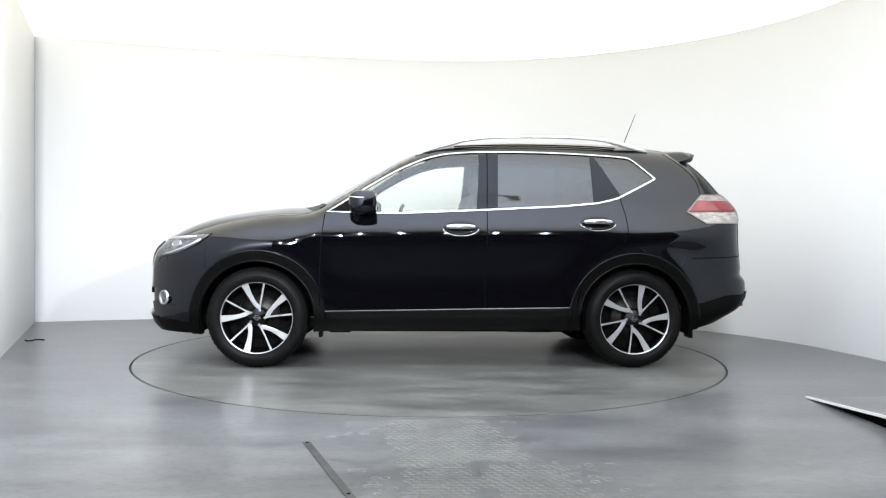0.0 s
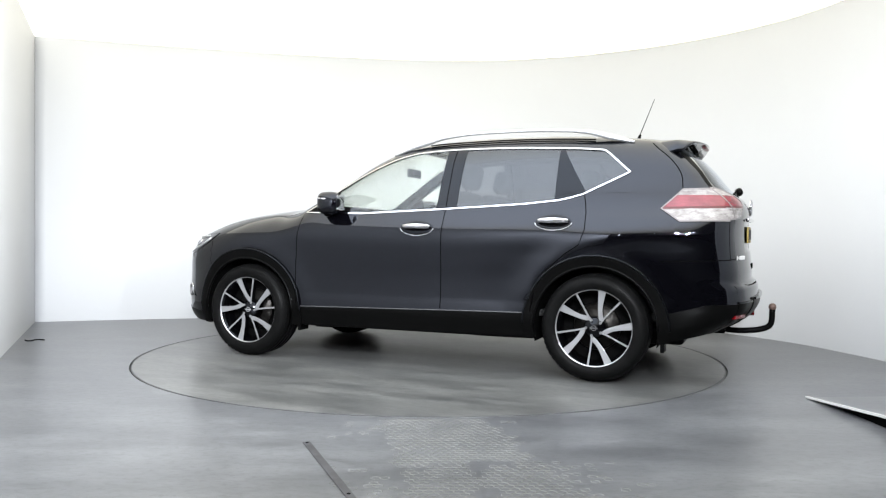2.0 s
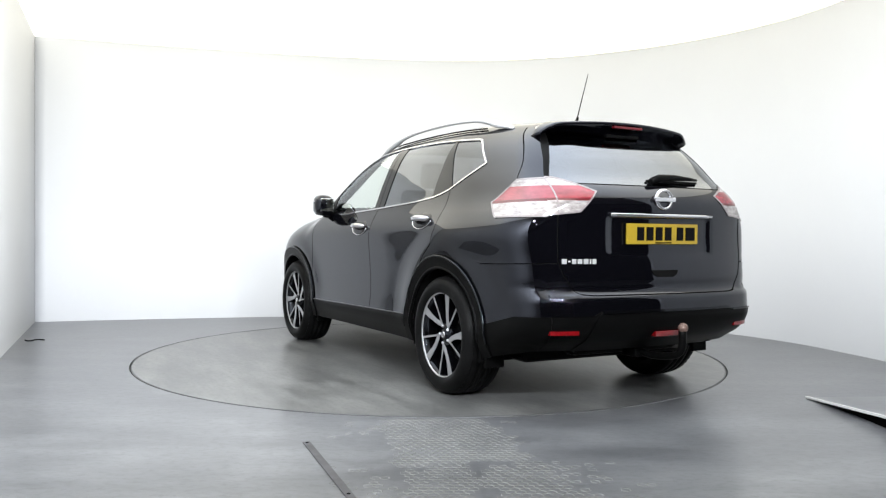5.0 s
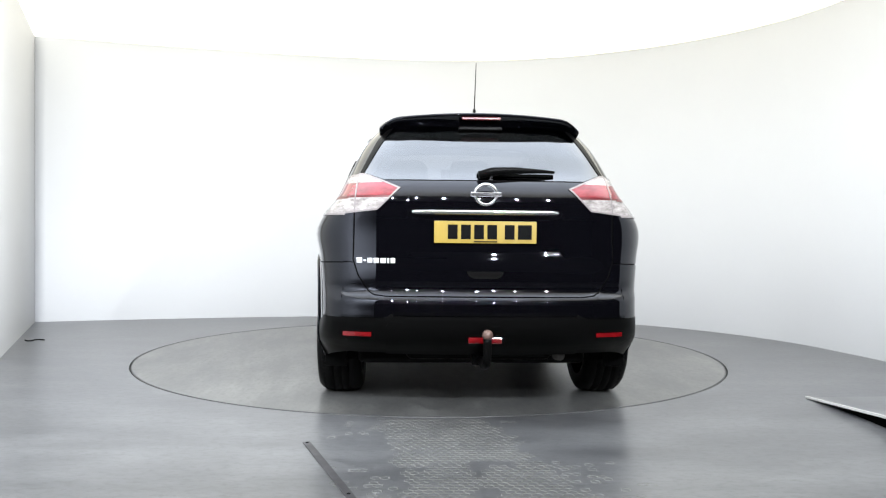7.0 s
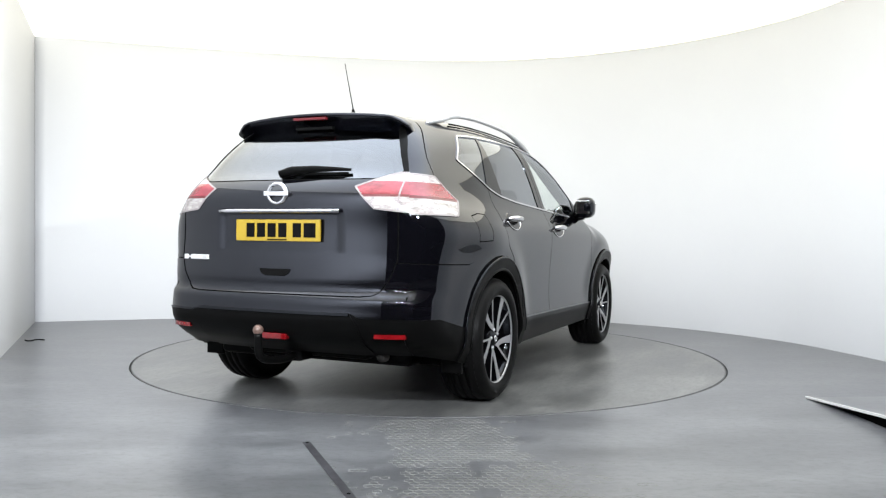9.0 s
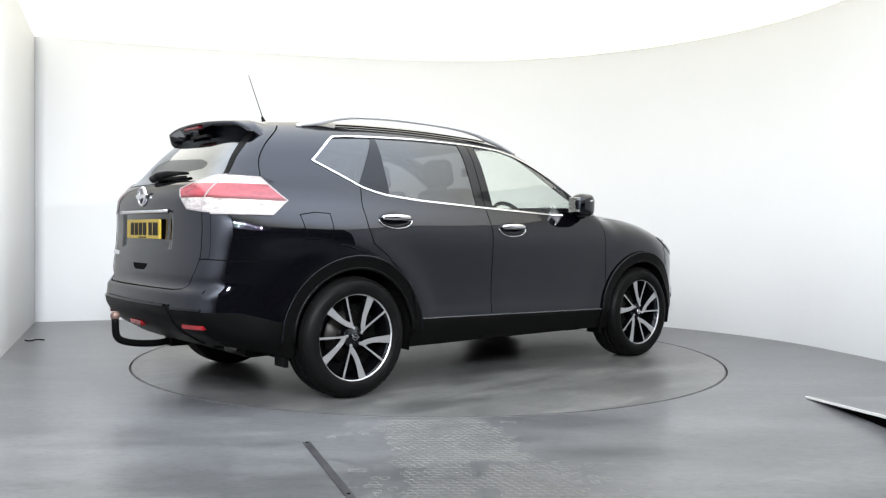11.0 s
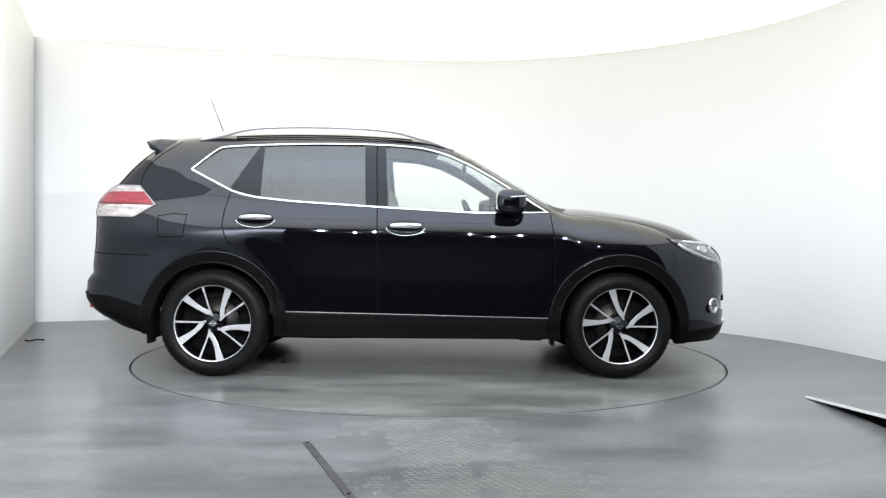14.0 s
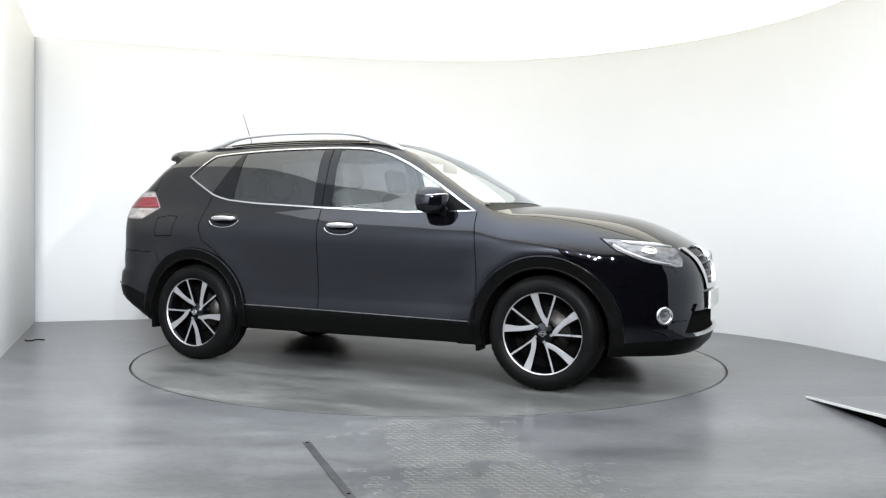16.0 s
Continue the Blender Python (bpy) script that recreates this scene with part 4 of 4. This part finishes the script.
def build_wheel(phase):
    """One wheel about its own hub; its outer face looks along +y of its space."""
    w = new("wheel")
    w.parent = car
    tagged(w, "nineteen-inch black alloy wheel with polished twin spokes")
    prof = [(0.250, 0.012), (0.262, 0.022), (0.285, 0.030), (0.315, 0.026), (0.332, 0.010), (0.344, -0.010), (0.350, -0.035), (0.352, -0.06), (0.3455, -0.062), (0.3455, -0.068), (0.352, -0.07), (0.352, -0.105),
            (0.3455, -0.107), (0.3455, -0.113), (0.352, -0.115), (0.352, -0.15), (0.3455, -0.152), (0.3455, -0.158), (0.352, -0.16), (0.349, -0.19), (0.34, -0.215), (0.31, -0.232), (0.25, -0.22)]
    ty = part("tyre", lathe(bmesh.new(), prof, 72), M_RUBBER, w, "black road tyre", True)
    bm = bmesh.new()
    for k in range(56):                      # shoulder blocks
        a = 2 * math.pi * k / 56
        m = Matrix.Rotation(a, 4, "Y") @ Matrix.Translation((0.3455, -0.012, 0))
        box(bm, (-0.006, -0.02, -0.012), (0.0002, 0.004, 0.012), 0, m)
    part("tread_block", bm, M_RUBBER, ty)
    prof = [(0.2555, 0.010), (0.2575, 0.004), (0.246, 0.0), (0.238, -0.012), (0.228, -0.03), (0.222, -0.19)]
    part("rim", lathe(bmesh.new(), prof, 72), M_GLOSSBLACK, w, "", True)
    part("rim_edge", lathe(bmesh.new(), [(0.2440, 0.0035), (0.2475, 0.0085), (0.2545, 0.0115), (0.2575, 0.008), (0.2565, 0.003)], 72), M_POLISH, w, "polished rim edge", True)
    bm = bmesh.new()
    lathe(bm, [(0.001, -0.10), (0.15, -0.10), (0.155, -0.115), (0.001, -0.115)], 40)
    part("brake_disc", bm, M_DISCSTEEL, w, "worn steel brake disc", True)
    # added near-black disc closes the wheel and paints the shade inside it
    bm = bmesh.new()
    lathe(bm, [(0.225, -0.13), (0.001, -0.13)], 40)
    part("wheel_inner_shade", bm, M_PIT, w)
    bm = bmesh.new()
    lathe(bm, [(0.001, -0.004), (0.03, -0.004), (0.034, -0.012), (0.060, -0.016), (0.070, -0.03), (0.075, -0.09), (0.001, -0.09)], 40)
    hub = part("hub", bm, M_GLOSSBLACK, w, "", True)
    bm = bmesh.new()
    lathe(bm, [(0.012, -0.0035), (0.0135, -0.001), (0.0185, -0.001), (0.020, -0.0035)], 28)
    box(bm, (-0.026, -0.0035, -0.0045), (0.026, -0.0008, 0.0045))
    part("hub_badge", bm, M_CHROME, hub, "chrome ring badge")
    for k in range(5):
        bm = bmesh.new()
        x0, z0 = polar(0.053, phase + 72 * k + 40)
        lathe(bm, [(0.001, 0.003), (0.0065, 0.003), (0.009, -0.001), (0.009, -0.012)], 12)
        bmesh.ops.transform(bm, matrix=Matrix.Translation((x0, -0.008, z0)), verts=bm.verts[:])
        part("wheel_nut", bm, M_POLISH, w, "bright wheel nut")
    # spokes: a broad blade and a slim one that meet near the hub
    for k in range(5):
        a = phase + 72 * k
        for nm, pts in (("broad_spoke", [(0.056, a + 30), (0.066, a + 15), (0.088, a + 5), (0.13, a - 1.5), (0.19, a - 4.4), (0.2475, a - 5.8), (0.2475, a + 5.6), (0.17, a + 7.8), (0.128, a + 12.5), (0.104, a + 20), (0.091, a + 29), (0.060, a + 31)]),
                        ("slim_spoke", [(0.060, a + 32), (0.091, a + 29.5), (0.14, a + 30.0), (0.2475, a + 30.2), (0.2475, a + 33.2), (0.14, a + 34.2), (0.086, a + 37), (0.064, a + 42)])):
            out = [polar(r, d) for r, d in pts]
            cen = Vector((sum(q[0] for q in out) / len(out), sum(q[1] for q in out) / len(out)))
            bm = bmesh.new()
            front, mid, rear_ = [], [], []
            for x0, z0 in out:
                r = math.hypot(x0, z0)
                y0 = -0.012 + 0.014 * (r / 0.2475) ** 2
                q = Vector((x0, z0))
                front.append(bm.verts.new((q.x, y0, q.y)))
                mid.append(bm.verts.new((x0, y0 - 0.003, z0)))
                rear_.append(bm.verts.new((x0, y0 - 0.045, z0)))
            n = len(out)
            bm.faces.new(front)
            for i in range(n):
                j = (i + 1) % n
                bm.faces.new((front[i], mid[i], mid[j], front[j]))
                bm.faces.new((mid[i], rear_[i], rear_[j], mid[j])).material_index = 1
            bmesh.ops.recalc_face_normals(bm, faces=bm.faces[:])
            ob = part(nm, bm, M_POLISH, w, "polished aluminium spoke with black sides")
            ob.data.materials.append(M_GLOSSBLACK)
    return w


for cx, s, phase in ((AXLE, 1, -20), (-AXLE, 1, 12.5), (-AXLE, -1, -47.5), (AXLE, -1, -13)):
    # seen from outside, the phase runs clockwise from the top
    build_wheel(phase).matrix_basis = pose(cx, s * 0.884, 0.3555, 0, 0, 0 if s > 0 else 180) @ Matrix.Diagonal((1.0142, 1, 1.0142, 1))


# ---------------------------------------------------------------- handles, mirrors, rails, trim
def door_handle(x, z, s):
    h = new("door_handle")
    h.parent = car
    tagged(h, "chrome bar door handle over a dark finger cup")
    p, n = skin_point(x, z, s)
    bm = bmesh.new()
    rings = []
    for rr in (0.02, 0.35, 0.7, 0.92, 1.0):
        rings.append([bm.verts.new(skin_point(x + 0.126 * rr * math.cos(a), z + 0.052 * rr * math.sin(a), s, 0.003 if rr < 1 else -0.001)[0]) for a in np.linspace(0, 2 * math.pi, 32, endpoint=False)])
    bm.faces.new(rings[0])
    for a, c in zip(rings, rings[1:]):
        for k in range(32):
            bm.faces.new((a[k], a[(k + 1) % 32], c[(k + 1) % 32], c[k]))
    bmesh.ops.recalc_face_normals(bm, faces=bm.faces[:])
    part("finger_cup", bm, M_GLOSSBLACK, h, "", True)
    bm = bmesh.new()
    pts = []
    for k in range(13):
        t = k / 12
        pts.append(p + Vector((0.112 - 0.222 * t, s * (0.006 + 0.034 * math.sin(math.pi * t) ** 0.6), 0.010 + 0.004 * math.sin(math.pi * t))))
    tube(bm, pts, [0.008] + [0.0165 + 0.003 * math.sin(math.pi * k / 10) for k in range(11)] + [0.008], 12)
    part("grip", bm, M_CHROME, h, "", True)
    bm = bmesh.new()
    ring = [skin_point(x + 0.127 * math.cos(a), z + 0.053 * math.sin(a), s, 0.002)[0] for a in np.linspace(math.pi * 1.02, 1.98 * math.pi, 24)]
    tube(bm, ring, 0.0035, 8)
    part("cup_rim", bm, M_CHROME, h, "", True)


def mirror(s):
    mr = new("door_mirror")
    mr.parent = car
    tagged(mr, "gloss black door mirror with chrome strip")
    # housing: lofted rounded sections outwards along y
    bm = bmesh.new()
    rings = []
    secs = [(0.825, 0.035, 0.045, 0.625, 1.165), (0.85, 0.075, 0.072, 0.625, 1.172), (0.885, 0.095, 0.083, 0.62, 1.178), (0.93, 0.10, 0.084, 0.61, 1.18), (0.965, 0.09, 0.076, 0.60, 1.18), (0.988, 0.062, 0.054, 0.59, 1.178), (0.998, 0.02, 0.02, 0.585, 1.176)]
    for y0, hx, hz, cx, cz in secs:
        ring = []
        for k in range(24):
            a = 2 * math.pi * k / 24
            c0, s0 = math.cos(a), math.sin(a)
            e = 0.62
            ring.append(bm.verts.new((cx + hx * math.copysign(abs(c0) ** e, c0) * (1.0 if c0 > 0 else 0.95), s * y0, cz + hz * math.copysign(abs(s0) ** e, s0))))
        rings.append(ring)
    for a, c in zip(rings, rings[1:]):
        for k in range(24):
            bm.faces.new((a[k], a[(k + 1) % 24], c[(k + 1) % 24], c[k]))
    bm.faces.new(rings[0]), bm.faces.new(rings[-1])
    bmesh.ops.recalc_face_normals(bm, faces=bm.faces[:])
    part("housing", bm, M_PAINT, mr, "", True)
    bm = bmesh.new()
    box(bm, (0.5165, 0.862 if s > 0 else -0.968, 1.127), (0.524, 0.968 if s > 0 else -0.862, 1.232), 0.003)
    part("mirror_glass", bm, M_MIRROR, mr, "silvered mirror glass")
    bm = bmesh.new()
    tube(bm, [(0.69, s * 0.85, 1.215), (0.712, s * 0.885, 1.216), (0.706, s * 0.935, 1.216), (0.68, s * 0.972, 1.212), (0.60, s * 0.998, 1.206)], 0.006, 8)
    part("mirror_strip", bm, M_CHROME, mr, "", True)
    bm = bmesh.new()
    tube(bm, [(0.66, s * 0.79, 1.105), (0.65, s * 0.84, 1.108), (0.64, s * 0.88, 1.12)], [0.045, 0.04, 0.045], 12, 0.5)
    part("mirror_foot", bm, M_BLACK, mr, "", True)


def roof_rail(s):
    bm = bmesh.new()
    pts, rad = [], []
    for x, up, r in ((0.24, -0.008, 0.010), (0.12, 0.006, 0.020), (-0.02, 0.022, 0.024), (-0.16, 0.043, 0.017), (-0.4, 0.055, 0.0125), (-0.8, 0.058, 0.0125), (-1.1, 0.053, 0.013), (-1.25, 0.042, 0.018), (-1.38, 0.016, 0.022), (-1.54, -0.010, 0.010)):
        yy2 = float(edge_y(x)) - 0.005
        pts.append((x, s * yy2, float(z_at(x, yy2)) + up + 0.013)), rad.append(r)
    pts = [tuple(q) for q in spline(pts, 4)]
    rad = list(np.interp(np.linspace(0, 1, len(pts)), np.linspace(0, 1, len(rad)), rad))
    tube(bm, pts, rad, 12, 0.9)
    rail = part("roof_rail", bm, M_SILVER, car, "satin silver roof rail", True)
    # added black bar paints the shaded gap between rail and roof
    bm = bmesh.new()
    low_pts = [(x, s * (float(edge_y(x)) - 0.002), float(z_at(x, float(edge_y(x)))) + 0.010) for x in np.linspace(-0.05, -1.28, 14)]
    tube(bm, low_pts, 0.005, 8)
    part("rail_gap_shade", bm, M_BLACK, rail, "thin black bar standing in for the shaded gap under the rail", True)


for s in (1, -1):
    door_handle(-0.085, 1.0, s)
    door_handle(-1.075, 1.045, s)
    mirror(s)
    roof_rail(s)

# roof spoiler over the rear window
bm = bmesh.new()
rings = []
for yv in np.linspace(-0.555, 0.555, 31):
    q = abs(yv) / 0.555
    ztop = float(z_at(-1.70, min(abs(yv), 0.52))) - 0.004 - 0.10 * max(0, (q - 0.86) / 0.14) ** 1.5
    zt2 = 1.622 - 0.03 * q * q - 0.045 * max(0, (q - 0.80) / 0.20) ** 2
    xe = -1.985 + 0.075 * q ** 2 + 0.03 * max(0, (q - 0.85) / 0.15)
    th = 0.019
    drop = 0.075 - 0.035 * q ** 4
    ring = [(-1.66, ztop - 0.012), (-1.72, ztop + 0.004), (-1.82, zt2 + 0.014), (xe + 0.03, zt2 + 0.003), (xe, zt2 - 0.008), (xe + 0.012, zt2 - th), (-1.93 + 0.10 * q, zt2 - th - 0.012), (-1.90 + 0.12 * q, zt2 - drop - 0.01), (-1.70, zt2 - drop)]
    rings.append([bm.verts.new((x0, yv, z0)) for x0, z0 in ring])
n = len(rings[0])
for a, c in zip(rings, rings[1:]):
    for k in range(n):
        bm.faces.new((a[k], a[(k + 1) % n], c[(k + 1) % n], c[k]))
bm.faces.new(rings[0]), bm.faces.new(rings[-1])
bmesh.ops.recalc_face_normals(bm, faces=bm.faces[:])
spoiler = part("roof_spoiler", bm, M_PAINT, car, "black roof-end spoiler", True)
bm = bmesh.new()
box(bm, (-1.979, -0.105, 1.584), (-1.95, 0.105, 1.598), 0.003)
part("brake_light", bm, M_REDDEEP, spoiler, "red high-level brake light")
bm = bmesh.new()
box(bm, (-1.93, -0.12, 1.535), (-1.90, 0.12, 1.553), 0.004)
part("washer_slot", bm, M_BLACK, spoiler, "dull grey slot under the spoiler")

# aerial
bm = bmesh.new()
za = float(z_at(-1.50, 0))
tube(bm, [(-1.46, 0, za - 0.005), (-1.485, 0, za + 0.02), (-1.50, 0, za + 0.055)], [0.028, 0.014, 0.008], 12)
base = part("aerial", bm, M_BLACK, car, "thin black whip aerial", True)
bm = bmesh.new()
tube(bm, [(-1.495, 0, za + 0.05), (-1.597, 0, 1.968)], [0.0034, 0.0022], 8)
part("aerial_rod", bm, M_BLACK, base, "", True)

# rear wiper
bm = bmesh.new()
bw = Vector((float(x_rear(0.0, 1.262)) - 0.02, 0.01, 1.262))
pts = [(float(x_rear(yv, zv)) - off, yv, zv) for yv, zv, off in ((0.03, 1.268, 0.035), (-0.04, 1.288, 0.045), (-0.16, 1.296, 0.04), (-0.30, 1.294, 0.03), (-0.37, 1.290, 0.022))]
tube(bm, pts, [0.024, 0.026, 0.020, 0.012, 0.008], 10, 0.8)
wiper = part("rear_wiper", bm, M_BLACK, gate, "black rear wiper arm", True)
bm = bmesh.new()
pts = [(float(x_rear(yv, 1.275)) - 0.012, yv, 1.272) for yv in np.linspace(0.04, -0.36, 8)]
tube(bm, pts, 0.007, 6)
part("wiper_blade", bm, M_BLACK, wiper)

# badge, chrome bar, number plate, lettering on the tailgate
bm = bmesh.new()
xb = float(x_rear(0, 1.165))
lathe(bm, [(0.044, 0.0), (0.046, 0.012), (0.052, 0.016), (0.060, 0.012), (0.064, 0.0)], 40)
bmesh.ops.transform(bm, matrix=Matrix.Translation((xb - 0.006, 0.0, 1.165)) @ Matrix.Rotation(radians(90), 4, "Z") @ Matrix.Diagonal((1, 1, 0.95, 1)), verts=bm.verts[:])
badge = part("tailgate_badge", bm, M_CHROME, gate, "round chrome badge with a cross bar", True)
bm = bmesh.new()
box(bm, (xb - 0.022, -0.078, 1.153), (xb - 0.002, 0.078, 1.177), 0.004)
part("badge_bar", bm, M_CHROME, badge)
bm = bmesh.new()
pts = [(float(x_rear(yv, 1.085)) - 0.012 - 0.002 * (0.4 - abs(yv)), yv, 1.073) for yv in np.linspace(-0.372, 0.372, 15)]
tube(bm, pts, 0.0135, 10, 0.7)
part("tailgate_bar", bm, M_CHROME, gate, "chrome bar above the number plate", True)
xp = float(x_rear(0, 0.97)) - 0.012
bm = bmesh.new()
box(bm, (xp - 0.006, -0.261, 0.918), (xp + 0.006, 0.261, 1.03), 0.002)
plate = part("number_plate", bm, M_YELLOW, gate, "yellow rear number plate")
for i, yv in enumerate((0.185, 0.118, 0.051, -0.016, -0.105, -0.172, -0.225)):
    if i == 6:
        continue
    bm = bmesh.new()
    yv = yv - 0.018
    box(bm, (xp - 0.0085, yv - 0.025, 0.938), (xp - 0.005, yv + 0.025, 1.012))
    part("plate_bar", bm, M_BLACK, plate)
bm = bmesh.new()
box(bm, (xp - 0.0085, -0.236, 0.938), (xp - 0.005, -0.21, 1.012))
part("plate_bar", bm, M_BLACK, plate)
bm = bmesh.new()
box(bm, (xp - 0.008, -0.06, 0.9225), (xp - 0.005, 0.06, 0.929))
part("plate_note", bm, M_BLACK, plate, "thin line of small print")
# model lettering, drawn as plain bars in chrome
xo = 0.655
for wd in (0.030, 0.014, 0.026, 0.028, 0.030, 0.010, 0.024):
    bm = bmesh.new()
    yc2 = xo - wd / 2
    x0 = float(x_rear(yc2, 0.825))
    hgt = 0.004 if wd == 0.014 else 0.013
    box(bm, (x0 - 0.006, yc2 - wd / 2, 0.825 - hgt), (x0 + 0.001, yc2 + wd / 2, 0.825 + hgt), 0.002)
    part("badge_letter", bm, M_SILVER, gate, "chrome model badge bar")
    xo -= wd + 0.006
# tailgate release, reflectors, fog lamp
# no hollow is cut: a near-black plate paints the recess's shade
bm = bmesh.new()
x0 = float(x_rear(0, 0.755))
prism(bm, [(-0.095, 0.775), (0.095, 0.775), (0.085, 0.752), (0.06, 0.738), (-0.06, 0.738), (-0.085, 0.752)], x0 - 0.004, x0 + 0.01, "x")
part("release_recess_shade", bm, M_PIT, gate, "near-black plate standing in for the shaded tailgate release recess")
for s in (1, -1):
    bm = bmesh.new()
    x0, x1 = float(x_rear(0.575, 0.452)), float(x_rear(0.725, 0.452))
    vs = []
    for yv in np.linspace(0.575, 0.722, 6):
        xx = float(x_rear(yv, 0.452))
        vs.append([bm.verts.new((xx + dx, s * yv, zz)) for dx, zz in ((-0.018, 0.441), (-0.018, 0.463), (0.01, 0.463), (0.01, 0.441))])
    for a, c in zip(vs, vs[1:]):
        for k in range(4):
            bm.faces.new((a[k], a[(k + 1) % 4], c[(k + 1) % 4], c[k]))
    bm.faces.new(vs[0]), bm.faces.new(vs[-1])
    bmesh.ops.recalc_face_normals(bm, faces=bm.faces[:])
    part("reflector", bm, M_RED, car, "red bumper reflector")
bm = bmesh.new()
x0 = float(x_rear(0, 0.43))
box(bm, (x0 - 0.036, -0.085, 0.412), (x0 + 0.0, 0.085, 0.443), 0.004)
part("fog_lamp", bm, M_RED, car, "red centre rear fog lamp")
# tow bar
bm = bmesh.new()
tube(bm, [tuple(q) for q in spline([(-2.05, 0, 0.315), (-2.15, 0, 0.295), (-2.25, 0, 0.295), (-2.36, 0, 0.312), (-2.42, 0, 0.35), (-2.43, 0, 0.455)], 5)], 0.021, 12)
tow = part("tow_bar", bm, M_BLACK, car, "black swan-neck tow bar", True)
bm = bmesh.new()
bmesh.ops.create_uvsphere(bm, u_segments=18, v_segments=12, radius=0.027, matrix=Matrix.Translation((-2.43, 0, 0.470)))
part("tow_ball", bm, M_RUST, tow, "greasy brown tow ball", True)
bm = bmesh.new()
box(bm, (-2.12, -0.05, 0.27), (-2.0, 0.05, 0.35), 0.01)
part("tow_socket", bm, M_BLACK, car)
# front fog lamps and front number plate
for s in (1, -1):
    bm = bmesh.new()
    p, nrm = skin_point(2.052, 0.48, s)
    q = nrm.to_track_quat("Y", "Z").to_matrix().to_4x4()
    lathe(bm, [(0.036, 0.0), (0.042, 0.012), (0.052, 0.012), (0.056, 0.0)], 28)
    bmesh.ops.transform(bm, matrix=Matrix.Translation(p) @ q, verts=bm.verts[:])
    ring = part("front_fog_lamp", bm, M_CHROME, car, "round front fog lamp with chrome ring", True)
    bm = bmesh.new()
    lathe(bm, [(0.0005, 0.006), (0.03, 0.004), (0.037, 0.0)], 24)
    bmesh.ops.transform(bm, matrix=Matrix.Translation(p) @ q, verts=bm.verts[:])
    part("fog_lens", bm, M_HEAD, ring, "", True)
bm = bmesh.new()
x0 = float(x_front(0, 0.56))
box(bm, (x0 + 0.002, -0.26, 0.50), (x0 + 0.016, 0.26, 0.611), 0.002)
part("front_plate", bm, M_WHITE, car, "white front number plate")


# ---------------------------------------------------------------- inside the car
def seat(x, y, w, h=0.62, heads=1):
    st = new("seat")
    st.parent = car
    tagged(st, "dark cloth seat with headrest")
    bm = bmesh.new()
    box(bm, (x - 0.05, y - w / 2, 0.62), (x + 0.48, y + w / 2, 0.76), 0.05)
    part("cushion", bm, M_FABRIC, st, "", True)
    bm = bmesh.new()
    box(bm, (-0.07, -w / 2, 0.0), (0.07, w / 2, h), 0.05, Matrix.Translation((x - 0.02, y, 0.68)) @ Matrix.Rotation(radians(-16), 4, "Y"))
    part("backrest", bm, M_FABRIC, st, "", True)
    for k in range(heads):
        yy2 = y + (k - (heads - 1) / 2) * w / heads
        bm = bmesh.new()
        box(bm, (-0.05, -0.125, 0.0), (0.05, 0.125, 0.19), 0.045, Matrix.Translation((x - 0.21, yy2, 0.70 + h * 0.96)) @ Matrix.Rotation(radians(-12), 4, "Y"))
        for dy in (-0.05, 0.05):
            tube(bm, [(x - 0.19, yy2 + dy, 0.62 + h), (x - 0.215, yy2 + dy, 0.76 + h * 0.96)], 0.007, 6)
        part("headrest", bm, M_FABRIC, st, "", True)


seat(-0.08, 0.37, 0.50)
seat(-0.08, -0.37, 0.50)
seat(-0.98, 0.0, 1.22, 0.56, 3)
bm = bmesh.new()
box(bm, (0.55, -0.72, 0.72), (1.02, 0.72, 1.06), 0.08)
box(bm, (0.62, -0.62, 1.0), (0.80, -0.14, 1.12), 0.04)
part("dashboard", bm, M_FABRIC, car, "dark dashboard", True)
bm = bmesh.new()
mw = pose(0.40, -0.37, 1.03, 0, 65, 0)
ringp = [mw @ Vector((0.185 * math.cos(a), 0.185 * math.sin(a), 0)) for a in np.linspace(0, 2 * math.pi, 33)]
tube(bm, ringp, 0.015, 8, 1.0, False)
for a in (0, 120, 240):
    tube(bm, [mw @ Vector((0, 0, -0.03)), mw @ Vector((0.18 * math.cos(radians(a)), 0.18 * math.sin(radians(a)), 0))], 0.016, 8)
part("steering_wheel", bm, M_BLACK, car, "black steering wheel", True)
bm = bmesh.new()
box(bm, (0.33, -0.12, 1.42), (0.355, 0.12, 1.49), 0.01)
part("inner_mirror", bm, M_BLACK, car, "interior rear-view mirror")
bm = bmesh.new()
box(bm, (-1.75, -0.74, 0.40), (0.9, 0.74, 0.45), 0.02)
box(bm, (-1.95, -0.66, 0.45), (-1.35, 0.66, 0.80), 0.03)
part("cabin_floor", bm, M_FABRIC, car, "dark carpeted cabin floor")

# ---------------------------------------------------------------- what moves
TURN = [(0.0, 182.4), (0.5, 176.6), (1.0, 170.1), (1.5, 163.5), (2.0, 156.9), (2.5, 150.4), (3.0, 143.9), (3.5, 137.5), (6.0, 104.9),
        (6.5, 98.35), (7.0, 91.8), (7.5, 85.25), (8.0, 78.6), (8.5, 72.05), (9.0, 65.4), (9.5, 58.85), (10.0, 52.3), (12.5, 20.0),
        (13.0, 13.5), (13.5, 7.0), (14.0, 0.6), (14.5, -5.6), (15.0, -11.9), (15.5, -18.2), (16.0, -24.7)]


def motions():
    walk(turntable, [(t, pose(0, 0, 0, 0, 0, a)) for t, a in TURN])
    walk(car, [(t, pose(0, 0, 0, 0, 0, a) @ pose(-0.097, -0.2005, 0)) for t, a in TURN])


motions()
